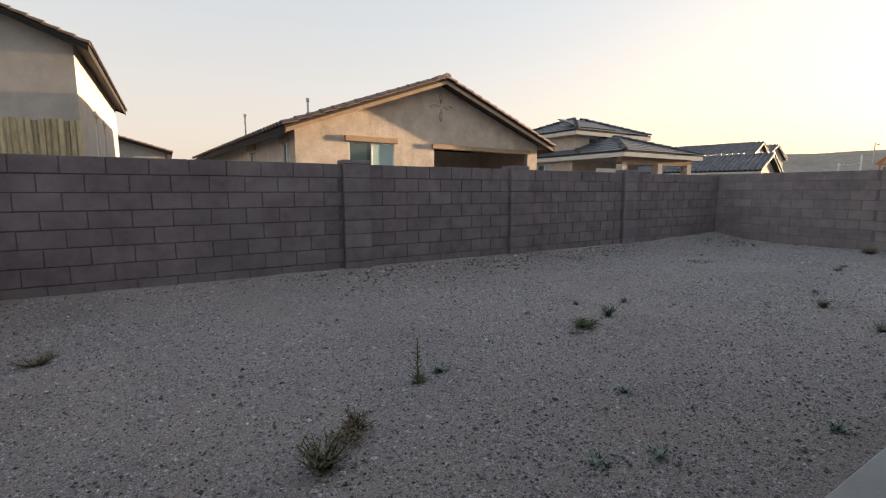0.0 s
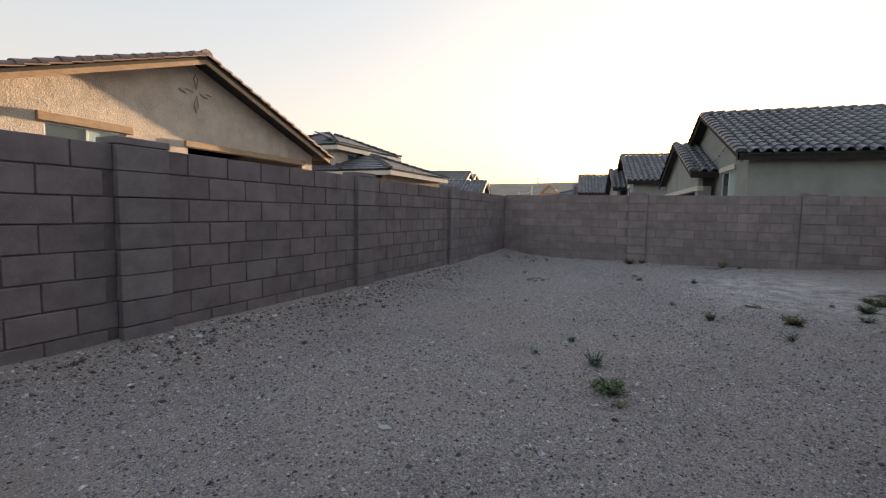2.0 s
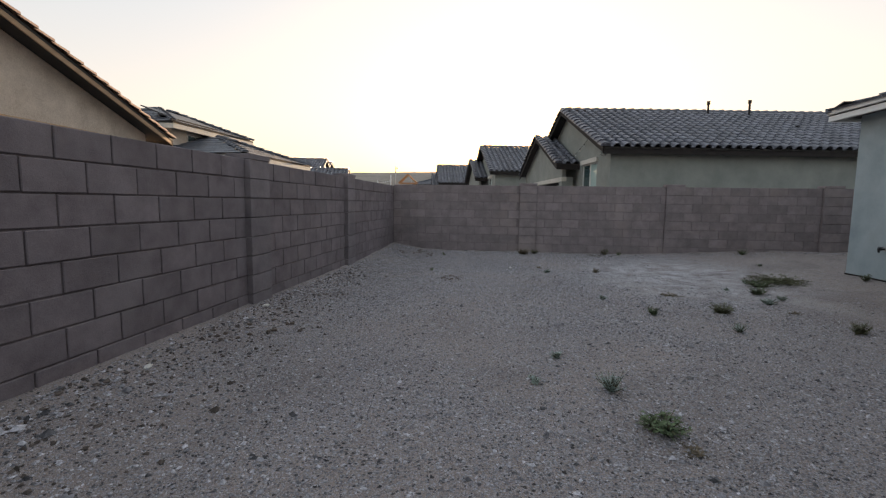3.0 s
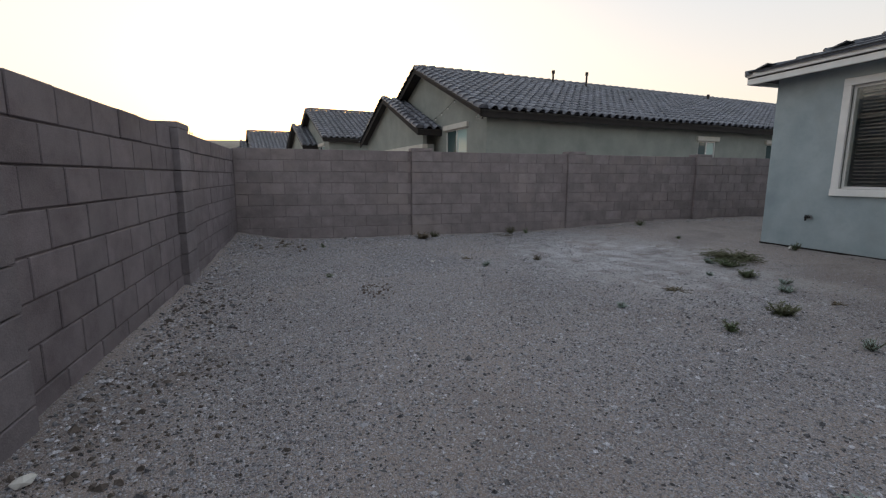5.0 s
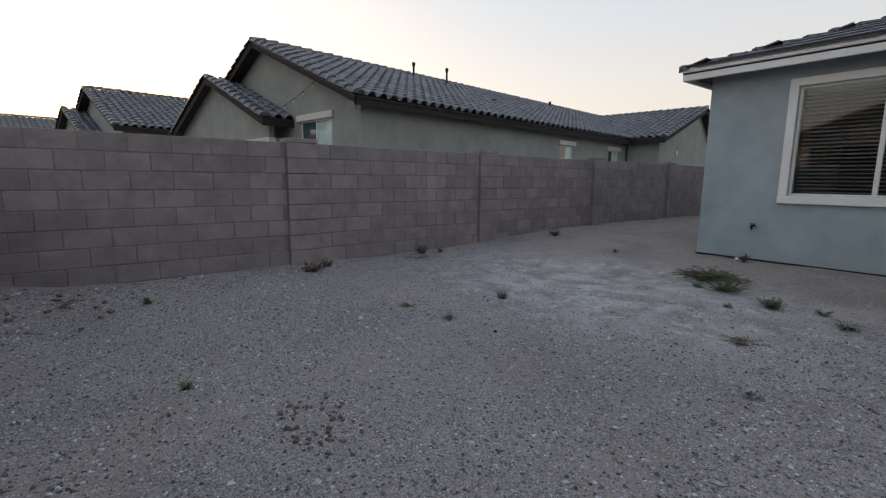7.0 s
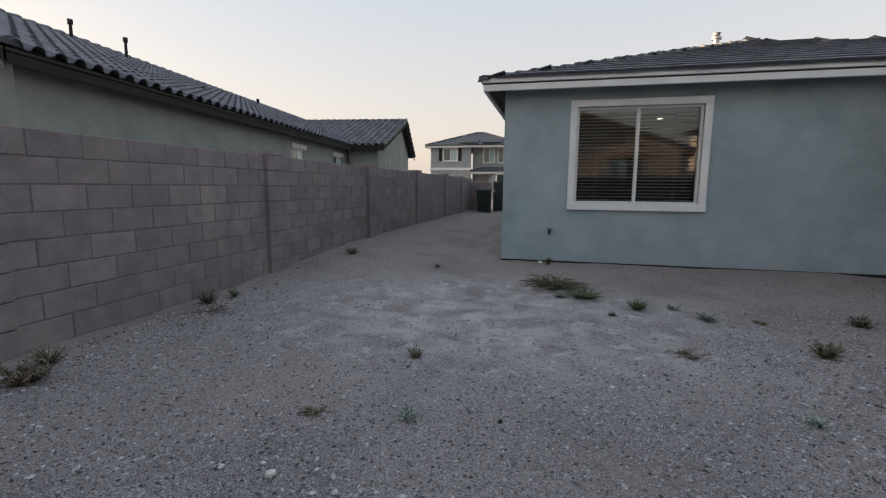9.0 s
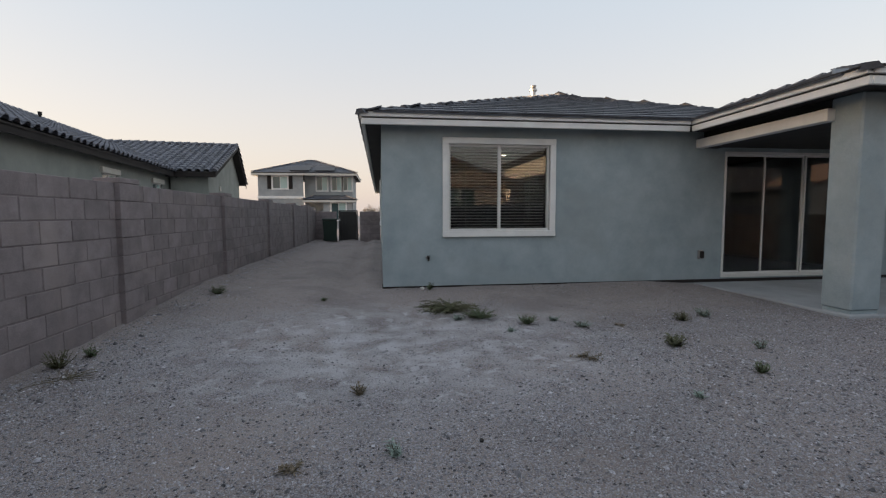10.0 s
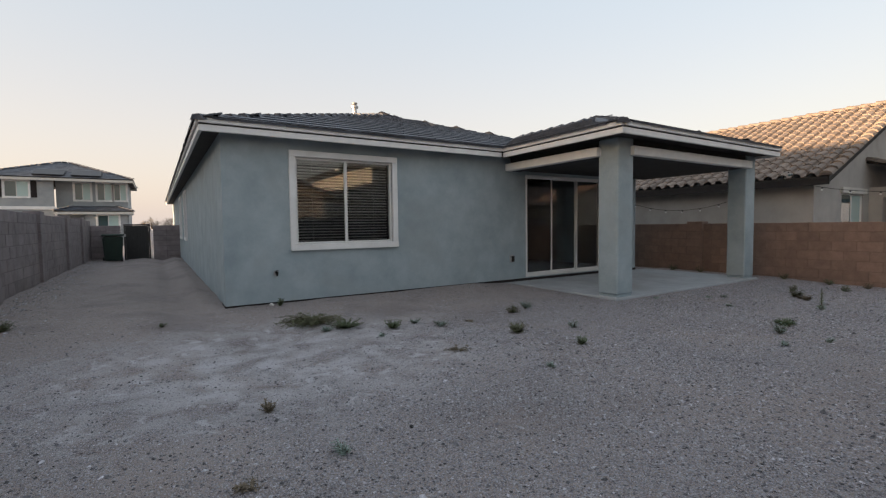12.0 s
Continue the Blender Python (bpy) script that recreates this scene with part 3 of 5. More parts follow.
EZ, PITCH = 2.74, 0.333               # eave height, slope
ex0, ex1, ey = -1.21, 9.37, -1.80     # eave lines of the main roof
px1, py = 3.97, 0.97                  # eave lines of the patio roof
rx, ry = (ex0 + ex1) / 2, ey - (ex1 - ex0) / 2
rz = EZ + PITCH * (ex1 - ex0) / 2
ys_e = YS - 0.4
gx, gy = (ex0 + px1) / 2, py - (px1 - ex0) / 2
gz = EZ + PITCH * (px1 - ex0) / 2
gend = ey - (gz - EZ) / PITCH         # where the patio ridge runs into the main slope
roofs = [
    ("north", [(ex1, ey, EZ), (px1, ey, EZ), (gx, gend, gz), (ex0, ey, EZ), (rx, ry, rz)]),
    ("east", [(ex1, ys_e, EZ), (ex1, ey, EZ), (rx, ry, rz), (rx, ys_e + 5, rz)]),
    ("west", [(ex0, ey, EZ), (ex0, ys_e, EZ), (rx, ys_e + 5, rz), (rx, ry, rz)]),
    ("patio_n", [(px1, py, EZ), (ex0, py, EZ), (gx, gy, gz)]),
    ("patio_e", [(px1, ey, EZ), (px1, py, EZ), (gx, gy, gz), (gx, gend, gz)]),
    ("patio_w", [(ex0, py, EZ), (ex0, ey, EZ), (gx, gend, gz), (gx, gy, gz)]),
]
for nm, poly in roofs:
    deck = part("roof", prism(bmesh.new(), poly, (0, 0, 0.02)), M_SHADED_SOFFIT, house)
    a, b = Vector(poly[0]), Vector(poly[1])
    along = (b - a).normalized()
    nrm = along.cross(Vector(poly[2]) - a).normalized()
    if nrm.z < 0:
        nrm = -nrm
    upv = nrm.cross(along)
    if upv.z < 0:
        along, upv = -along, nrm.cross(-along)
    uv = [((Vector(p) - a).dot(along), (Vector(p) - a).dot(upv)) for p in poly]
    if along.cross(upv).z < 0:
        along = -along
        uv = [(-u, v) for u, v in uv]
    uv = [(u, v - 0.06 if abs(v) < 0.01 else v) for u, v in uv]
    near = {"north": lambda o: o.x > 3.9 and o.y > -4.9, "patio_e": lambda o: True, "patio_n": lambda o: True}.get(nm)
    tiles(deck, a + Vector((0, 0, 0.022)), along, upv, uv, "flat", 0.33, 0.34, M_SLATE_REST, near, M_SLATE, seed=len(nm), stagger=True)
    if nm == "north":
        for p, q in (((ex1, ey, EZ), (rx, ry, rz)),):
            caps(deck, Vector(p) + Vector((0, 0, 0.005)), Vector(q) + Vector((0, 0, 0.005)), M_SLATE_REST, 0.10, 0.34, 3)
        caps(deck, (rx, ry, rz + 0.005), (rx, ys_e + 5, rz + 0.005), M_SLATE_REST, 0.10, 0.34, 3)
    if nm == "patio_e":
        caps(deck, (px1, py, EZ + 0.005), (gx, gy, gz + 0.005), M_SLATE_REST, 0.10, 0.34, 3)
        caps(deck, (gx, gy, gz + 0.005), (gx, gend, gz + 0.005), M_SLATE_REST, 0.10, 0.34, 3)


def fascia_run(x0, x1, y0, y1, ox, oy):
    """Stepped white fascia: a proud upper board, a reveal coloured dark as its shadow line, and a set-back lower board.
    ox, oy: the outward side.
    """
    t = 0.035
    cuboid("fascia", x0 + min(0, ox * t), x1 + max(0, ox * t), y0 + min(0, oy * t), y1 + max(0, oy * t), EZ - 0.025, EZ + 0.045, M_TRIM, house, 0.004)
    cuboid("fascia_shade_line", x0, x1, y0, y1, EZ - 0.047, EZ - 0.025, M_SHADED_SOFFIT, house)
    cuboid("fascia", x0 + min(0, ox * 0.008), x1 + max(0, ox * 0.008), y0 + min(0, oy * 0.008), y1 + max(0, oy * 0.008), EZ - 0.135, EZ - 0.047, M_TRIM, house, 0.004)
    cuboid("drip_edge", x0 + min(0, ox * 0.06), x1 + max(0, ox * 0.06), y0 + min(0, oy * 0.06), y1 + max(0, oy * 0.06), EZ + 0.046, EZ + 0.062, M_DARK, house)


fascia_run(px1 + 0.04, ex1, ey - 0.04, ey, 0, 1)
fascia_run(ex1 - 0.04, ex1, ys_e, ey - 0.04, 1, 0)
fascia_run(px1 - 0.04, px1, ey, py, 1, 0)
fascia_run(ex0, px1 - 0.04, py - 0.04, py, 0, 1)
fascia_run(ex0, ex0 + 0.04, ys_e, py - 0.04, -1, 0)
cuboid("soffit", px1 - 0.04, ex1 - 0.05, YN, ey - 0.05, EZ - 0.085, EZ - 0.055, M_SHADED_SOFFIT, house)
cuboid("soffit", X1, ex1 - 0.05, ys_e, YN, EZ - 0.085, EZ - 0.055, M_SHADED_SOFFIT, house)
cuboid("soffit", ex0 + 0.05, px1 - 0.05, YN, py - 0.05, EZ - 0.085, EZ - 0.055, M_SHADED_SOFFIT, house)
cuboid("patio_ceiling", -1.1, 3.26, YN, 0.24, 2.40, 2.44, M_SHADED_SOFFIT, house)
# patio posts and beams
for x0, x1, y0, y1 in ((3.15, 3.56, 0.19, 0.58), (-1.15, -0.75, 0.17, 0.54)):
    cuboid("column", x0, x1, y0, y1, 0.07, EZ - 0.085, M_STUCCO, house, 0.02)
    cuboid("column_foot", x0 + 0.015, x1 - 0.015, y0 + 0.015, y1 - 0.015, -0.1, 0.07, M_STUCCO, house, 0.01)
# beams take the darkened soffit colour too, porch shade included
cuboid("beam", 3.26, 3.52, YN, 0.19, 2.38, EZ - 0.085, M_SHADED_SOFFIT, house)
cuboid("beam", -0.75, 3.15, 0.24, 0.52, 2.38, EZ - 0.085, M_SHADED_SOFFIT, house)
cuboid("beam_trim", 3.52, 3.67, YN, 0.25, 2.375, 2.525, M_TRIM, house, 0.008)
cuboid("beam_trim", -0.78, 3.24, 0.52, 0.65, 2.375, 2.525, M_TRIM, house, 0.008)
slab = cuboid("patio_slab", X0 - 0.45, 3.62, YN, 0.62, -0.15, 0.030, M_CONCRETE, None, 0.012)
tagged(slab, "pale grey broom-finished concrete patio slab under the porch roof", "patio", kind="structure")
slider_window("window_1", WIN[1] - WIN[0], WIN[3] - WIN[2], pose(WIN[0], YN, WIN[2]), 0.10, M_GLASS, None, "white-framed sliding window with dark horizontal blinds drawn inside", "window", blinds=27)
for a in (-12.1, -15.4):
    slider_window("window", 1.0, 1.4, pose(X1, a + 1.0, 0.98, 0, 0, -90), 0.10, M_FARGLASS, house)
# sliding glass door: three tall panels
door = thing("door_1", "three-panel sliding glass door in a white frame, closed", "door", pose(DOOR[0], YN, DOOR[2]), kind="structure")
dw, dh = DOOR[1] - DOOR[0], DOOR[3] - DOOR[2]
part("door_frame", pierced(bmesh.new(), 0, dw, -0.03, dh, -0.12, 0.02, [(0.03, dw - 0.03, 0.02, dh - 0.04)], 0), M_VINYL, door)
for i in range(3):
    a, b, d = 0.03 + (dw - 0.06) * i / 3, 0.03 + (dw - 0.06) * (i + 1) / 3, -0.03 - 0.035 * (i % 2)
    leaf = part("door_panel", pierced(bmesh.new(), a, b, 0.02, dh - 0.04, d - 0.03, d, [(a + 0.026, b - 0.026, 0.06, dh - 0.075)], 0), M_VINYL, door)
    p = cuboid("pane", a + 0.026, b - 0.026, d - 0.018, d - 0.012, 0.06, dh - 0.075, M_GLASS, leaf)
    p.visible_shadow = False
    if i == 1:
        cuboid("door_handle", a + 0.012, a + 0.04, d, d + 0.04, 0.95, 1.2, M_VINYL, leaf, 0.006)

# ---- neighbours ----
GX = {"s": [(1.9, 3.35, 1.45, 2.56), (4.8, 9.0, 0.0, 2.50, 1)], "w": [(1.1, 1.6, 1.5, 2.5), (4.6, 5.4, 1.5, 2.5)]}
north_house = gable_house("house", "beige stucco house with red-brown tiled gable roof and covered patio", 0.4, 9.5, 0.5, 15.0, -0.2, 2.84, 0.36, 0.4, 0.48, M_STUCCO_N, M_TILE_N, GX, lintel=M_WOOD, fascia=M_WOOD, eave_fascia=M_DARK)
cuboid("beam", 4.7, 9.1, 0.42, 0.5, 2.5, 2.64, M_WOOD, north_house, 0.01)
part("patio_wall", box(bmesh.new(), 4.7, 9.34, 3.6, 3.7, -0.2, 2.75), M_STUCCO_N, north_house)
north_house.matrix_basis = pose(2.63, 11.8, 0, 0, 0, 4.5)
northwest_house = gable_house("house", "beige stucco house with tan tiled roof beyond the back fences", -28.0, -16.0, 14.8, 28.0, -0.2, 2.75, 0.40, 0.4, 0.4, M_STUCCO_N, M_TILE_N, {}, slopes=(False, True))

# star of relief lines on the north gable, roof vents and a solar panel
bm = bmesh.new()
for k in range(4):
    c = Vector((5.05, 0.485, 3.80))
    a = k * math.pi / 2
    d, e = Vector((math.cos(a), 0, math.sin(a))), Vector((-math.sin(a), 0, math.cos(a)))
    for sg in (-1, 1):
        prism(bm, [c + d * 0.08 - e * 0.004 * sg, c + d * 0.30 + e * 0.07 * sg, c + d * 0.46, c + d * 0.44 - e * 0.01 * sg, c + d * 0.30 + e * 0.045 * sg, c + d * 0.10 + e * 0.004], (0, -0.035, 0))
part("gable_ornament", bm, M_STUCCO_N, north_house, "cross-shaped foam relief")
cuboid("solar_panel", 0, 2.6, 0, 5.0, 0, 0.05, M_SOLAR, north_house, m=pose(2.2, 3.2, 3.78, 0, -19.8, 0))
for x, y, h in ((1.6, 2.8, 0.75), (0.8, 7.5, 1.1)):
    part("roof_vent", tube(tube(bmesh.new(), 0.03, 0, h), 0.05, h - 0.1, h), M_METAL, north_house, m=pose(x, y, 2.85 + 0.36 * (x - 0.4)))


def tract_house(m):
    """The single-storey plan that repeats along the row: long gable, small porch gable, side wing."""
    h = gable_house("house", "grey-green stucco house with grey S-tiled gable roof and small porch", 0.3, 9.6, -24.0, -0.36, -0.2, 2.92, 0.404, 0.3, 0.36, M_STUCCO_C, M_TILE,
                    {"w": [(-9.6, -8.72, 1.4, 2.38), (-13.35, -12.45, 1.4, 2.38)], "n": [(1.5, 3.0, 1.4, 2.58)]}, trim_mat=M_TRIM_FAR, slopes=(True, False))
    # porch gable facing north
    px0, px1_, pyf, pe, ps = 3.35, 11.15, 0.50, 2.60, 0.39
    pm = (px0 + px1_) / 2
    pr = pe + ps * (pm - px0)
    part("gable_wall", prism(bmesh.new(), [(px0 + 0.3, pyf - 0.3, 2.2), (px1_ - 0.3, pyf - 0.3, 2.2), (px1_ - 0.3, pyf - 0.3, pe + 0.1), (pm, pyf - 0.3, pr), (px0 + 0.3, pyf - 0.3, pe + 0.1)], (0, -0.14, 0)), M_STUCCO_C, h)
    cuboid("beam", px0 + 0.28, px1_ - 0.28, pyf - 0.46, pyf - 0.27, 2.04, 2.2, M_TRIM_FAR, h)
    cuboid("column", px0 + 0.32, px0 + 0.74, pyf - 0.72, pyf - 0.3, -0.2, 2.2, M_STUCCO_C, h)
    cuboid("column", px1_ - 0.74, px1_ - 0.32, pyf - 0.72, pyf - 0.3, -0.2, 2.2, M_STUCCO_C, h)
    # thin dark sheet over the wall stands for the shade under the porch
    part("porch_shade_sheet", pierced(bmesh.new(), px0 + 0.75, px1_ - 0.75, -0.2, 2.2, -0.352, -0.33, [(5.0, 6.6, 0.9, 2.0)], 0), M_SHADED_SOFFIT, h)
    for sg, xe in ((-1, px0), (1, px1_)):
        deck = part("porch_roof", prism(bmesh.new(), [(xe, pyf, pe), (xe, -0.5, pe), (pm, -0.5, pr), (pm, pyf, pr)], (0, 0, 0.06)), M_SHADED_SOFFIT, h)
        run = math.hypot(pm - xe, pr - pe)
        if sg < 0:
            tiles(deck, (xe - 0.04, pyf, pe + 0.06), (0, -1, 0), (pm - xe, 0, pr - pe), [(0, 0), (0.95, 0), (0.95, run), (0, run)], "s", 0.30, 0.37, M_TILE, seed=4)
        caps(deck, (xe, pyf - 0.05, pe + 0.09), (pm, pyf - 0.05, pr + 0.09), M_TILE)
        part("bargeboard", prism(bmesh.new(), [(xe, pyf + 0.004, pe - 0.14), (pm, pyf + 0.004, pr - 0.14), (pm, pyf + 0.004, pr + 0.05), (xe, pyf + 0.004, pe + 0.05)], (0, -0.03, 0)), M_DARK, h)
    cuboid("fascia", px0 - 0.01, px0 + 0.02, -0.5, pyf, pe - 0.14, pe + 0.03, M_DARK, h)
    # wing with its gable to the west
    wx, wa, wb, wm, we, wr = -1.2, -13.8, -21.3, -18.9, 2.84, 4.52
    part("wing_wall", prism(bmesh.new(), [(wx + 0.12, wa - 0.3, -0.2), (wx + 0.12, wb + 0.3, -0.2), (wx + 0.12, wb + 0.3, we + 0.15), (wx + 0.12, wm, wr - 0.05), (wx + 0.12, wa - 0.3, we + 0.1)], (1.3, 0, 0)), M_STUCCO_C, h)
    for ya in (wa, wb):
        deck = part("wing_roof", prism(bmesh.new(), [(wx - 0.2, ya, we), (5.0, ya, we), (5.0, wm, wr), (wx - 0.2, wm, wr)], (0, 0, 0.06)), M_SHADED_SOFFIT, h)
        run = math.hypot(wm - ya, wr - we)
        if ya == wa:
            tiles(deck, (5.0, ya + 0.04, we + 0.06), (-1, 0, 0), (0, wm - ya, wr - we), [(0, 0), (6.15, 0), (6.15, run), (0, run)], "s", 0.30, 0.37, M_TILE, seed=9)
            cuboid("fascia", wx - 0.2, 0.3, ya - 0.02, ya + 0.01, we - 0.14, we + 0.03, M_DARK, h)
        caps(deck, (wx - 0.15, ya, we + 0.09), (wx - 0.15, wm, wr + 0.09), M_TILE)
        part("bargeboard", prism(bmesh.new(), [(wx - 0.204, ya, we - 0.14), (wx - 0.204, wm, wr - 0.14), (wx - 0.204, wm, wr + 0.05), (wx - 0.204, ya, we + 0.05)], (0.03, 0, 0)), M_DARK, h)
    caps(deck, (wx - 0.2, wm, wr + 0.1), (4.2, wm, wr + 0.1), M_TILE)
    cuboid("wall_box", wx + 0.07, wx + 0.12, -16.2, -16.0, 2.3, 2.5, M_TRIM_FAR, h)
    for x, y, hh in ((4.6, -5.7, 0.62), (4.4, -7.2, 0.72), (3.6, -4.4, 0.16), (2.4, -7.6, 0.22), (3.2, -8.6, 0.18), (4.3, -14.3, 0.4), (3.0, -6.0, 0.14), (2.0, -10.8, 0.14)):
        z = 2.94 + 0.40 * (x - 0.3)
        part("roof_vent", tube(tube(bmesh.new(), 0.038, -0.2, hh), 0.062, hh - 0.12, hh), M_DARK, h, m=pose(x, y, z))
    h.matrix_basis = m
    return h


east_house = tract_house(pose(14.94, 0.67, 0.0, 0, 0, 7.2))
for x, y, z in ((28.23, 4.2, 0.2), (44.0, 9.3, 0.2), (76.0, 14.0, 0.3)):
    copy_thing(east_house, pose(x, y, z, 0, 0, 9.0))

west_house = gable_house("house", "pale grey stucco house with tan tiled gable roof", -15.0, -3.8, -22.0, 0.7, -0.5, 2.38, 0.42, 0.4, 0.42, M_STUCCO_W, M_TILE_W,
                         {"n": [(-7.2, -5.6, 0.6, 1.98)]}, trim_mat=M_TRIM_FAR, slopes=(False, True))
part("roof_vent", tube(tube(bmesh.new(), 0.05, -0.3, 0.45), 0.08, 0.3, 0.45), M_METAL, west_house, m=pose(-8.5, -6.2, 4.35))

part("porch_wall", pierced(bmesh.new(), -13.0, -7.7, -0.5, 2.2, 2.2, 2.36, [(-12.4, -8.3, -0.4, 1.9)], 0), M_STUCCO_W, west_house)
part("porch_wall", pierced(bmesh.new(), 0.7, 2.2, -0.5, 2.2, -7.86, -7.7, [(1.0, 1.9, -0.4, 1.9)], 1), M_STUCCO_W, west_house)
deck = part("porch_roof", prism(bmesh.new(), [(-13.3, 2.7, 2.2), (-7.4, 2.7, 2.2), (-7.4, 0.5, 2.95), (-13.3, 0.5, 2.95)], (0, 0, 0.06)), M_SHADED_SOFFIT, west_house)
tiles(deck, (-7.4, 2.74, 2.26), (-1, 0, 0), (0, -2.2, 0.75), [(0, 0), (5.9, 0), (5.9, 2.3), (0, 2.3)], "s", 0.30, 0.37, M_TILE_W, seed=77)
caps(deck, (-7.45, 2.7, 2.29), (-7.45, 0.5, 3.04), M_TILE_W)

two_storey = gable_house("house", "two-storey grey stucco house with brown tiled gable roof, sunlit side wall", -12.0, 0.0, 0.0, 12.5, -0.2, 5.52, 0.38, 0.42, 0.5, M_STUCCO_W, M_TILE_D,
                         {"e": [(3.5, 4.1, 2.3, 3.9), (6.0, 6.6, 2.3, 3.9)]}, trim_mat=M_TRIM_FAR, fascia=M_DARK)
two_storey.matrix_basis = pose(-2.05, 17.95, 0, 0, 0, -0.5)
far_house = gable_house("house", "far single-storey grey house behind the back fences", -14.0, 0.0, 0.0, 10.0, -0.2, 3.7, 0.30, 0.4, 0.4, M_STUCCO_W, M_TILE_N, {"s": [(-1.6, -0.6, 2.3, 3.2)]})
far_house.matrix_basis = pose(0.2, 36.0, 0)


def hip_roof(house, x0, x1, y0, y1, z, slope, mat, kind="flat", thin=0.06, seed=1, tile=0.4):
    """A hip roof over a rectangle, its ridge along the longer side."""
    w, d = x1 - x0, y1 - y0
    r = min(w, d) / 2
    if w >= d:
        p, q = Vector((x0 + r, y0 + r, z + slope * r)), Vector((x1 - r, y0 + r, z + slope * r))
        faces = [[(x0, y0, z), (x1, y0, z), q, p], [(x1, y0, z), (x1, y1, z), q], [(x1, y1, z), (x0, y1, z), p, q], [(x0, y1, z), (x0, y0, z), p]]
    else:
        p, q = Vector((x0 + r, y0 + r, z + slope * r)), Vector((x0 + r, y1 - r, z + slope * r))
        faces = [[(x0, y0, z), (x1, y0, z), p], [(x1, y0, z), (x1, y1, z), q, p], [(x1, y1, z), (x0, y1, z), q], [(x0, y1, z), (x0, y0, z), p, q]]
    for i, f in enumerate(faces):
        f = [Vector(c) for c in f]
        deck = part("roof", prism(bmesh.new(), f, (0, 0, thin)), M_SHADED_SOFFIT, house)
        a = (f[1] - f[0]).normalized()
        n = a.cross(f[2] - f[0]).normalized()
        if n.z < 0:
            n = -n
        u = n.cross(a)
        uv = [((c - f[0]).dot(a), (c - f[0]).dot(u)) for c in f]
        tiles(deck, f[0] + Vector((0, 0, thin + 0.002)), a, u, uv, kind, 0.36, tile, mat, seed=seed + i, stagger=True)
    for c in ((x0, y0), (x1, y0), (x1, y1), (x0, y1)):
        e = p if (Vector((*c, z)) - p).length < (Vector((*c, z)) - q).length else q
        caps(deck, Vector((*c, z + thin + 0.05)), e + Vector((0, 0, thin + 0.05)), mat, 0.12, 0.4, 3)
    for a in ((x0, x1, y0, y0 + 0.04), (x0, x1, y1 - 0.04, y1), (x0, x0 + 0.04, y0 + 0.04, y1 - 0.04), (x1 - 0.04, x1, y0 + 0.04, y1 - 0.04)):
        cuboid("fascia", *a, z - 0.2, z + 0.03, M_TRIM_FAR, house)


# two-storey house to the north-east, with a hipped patio roof in front
ne = thing("house", "two-storey beige house with slate hip roofs, solar panels and open patio", "house")
part("wall", pierced(bmesh.new(), 18.4, 23.6, -0.2, 3.0, 17.0, 17.2, [(20.0, 22.4, 0.0, 2.4)], 0), M_STUCCO_N, ne)
part("wall", pierced(bmesh.new(), 18.2, 24.0, -0.2, 3.0, 25.4, 25.6, [], 0), M_STUCCO_N, ne)
part("wall", pierced(bmesh.new(), 17.0, 25.4, -0.2, 3.0, 18.2, 18.4, [(18.6, 19.6, 1.4, 2.6)], 1), M_STUCCO_N, ne)
slider_window("window", 1.0, 1.2, pose(18.2, 18.6, 1.4, 0, 0, 90), 0.1, M_FARGLASS, ne, trim_mat=M_TRIM_FAR)
part("upper_wall", pierced(bmesh.new(), 18.8, 24.2, 2.9, 4.25, 17.4, 17.6, [(19.8, 21.0, 3.5, 4.0), (22.4, 23.2, 3.5, 4.0)], 0), M_STUCCO_N, ne)
for a, w in ((19.8, 1.2), (22.4, 0.8)):
    slider_window("window", w, 0.5, pose(a + w, 17.4, 3.5, 0, 0, 180), 0.06, M_FARGLASS, ne, trim_mat=M_TRIM_FAR)
part("upper_wall", pierced(bmesh.new(), 17.6, 22.2, 2.9, 4.25, 18.8, 19.0, [], 1), M_STUCCO_N, ne)
part("upper_wall", pierced(bmesh.new(), 17.6, 22.2, 2.9, 4.25, 24.0, 24.2, [], 1), M_STUCCO_N, ne)
hip_roof(ne, 17.83, 24.1, 13.57, 20.4, 2.92, 0.34, M_SLATE_REST, seed=20)
hip_roof(ne, 17.9, 26.2, 16.4, 26.4, 2.92, 0.34, M_SLATE_REST, seed=25)
hip_roof(ne, 18.4, 24.6, 17.0, 22.6, 4.27, 0.38, M_SLATE_REST, seed=30)
for x in (18.2, 20.9, 23.4):
    cuboid("column", x, x + 0.36, 13.95, 14.3, -0.2, 2.5, M_STUCCO_N, ne)
cuboid("beam", 18.2, 23.76, 13.98, 14.27, 2.42, 2.74, M_WOOD, ne)
cuboid("solar_panel", 0, 3.0, 0, 1.6, 0, 0.05, M_SOLAR, ne, m=pose(18.9, 17.35, 4.50, 20.8, 0, 0))

# two gabled houses further east
for x, y, w, e, turn in ((47.7, 22.9, 11.5, 3.75, 13), (64.9, 28.8, 9.0, 5.2, 10), (33.7, 15.4, 6.0, 2.35, 13)):
    h = gable_house("house", "far beige gabled house with grey tiled roof and pale trim", 0.0, w, 0.0, 8.0, -0.2, e, 0.36, 0.4, 0.4, M_STUCCO_N, M_TILE, {"s": [(w * 0.4, w * 0.6, e - 1.3, e - 0.4)]}, fascia=M_TRIM_FAR, seed=int(x))
    h.matrix_basis = pose(x, y, 0.2, 0, 0, turn)

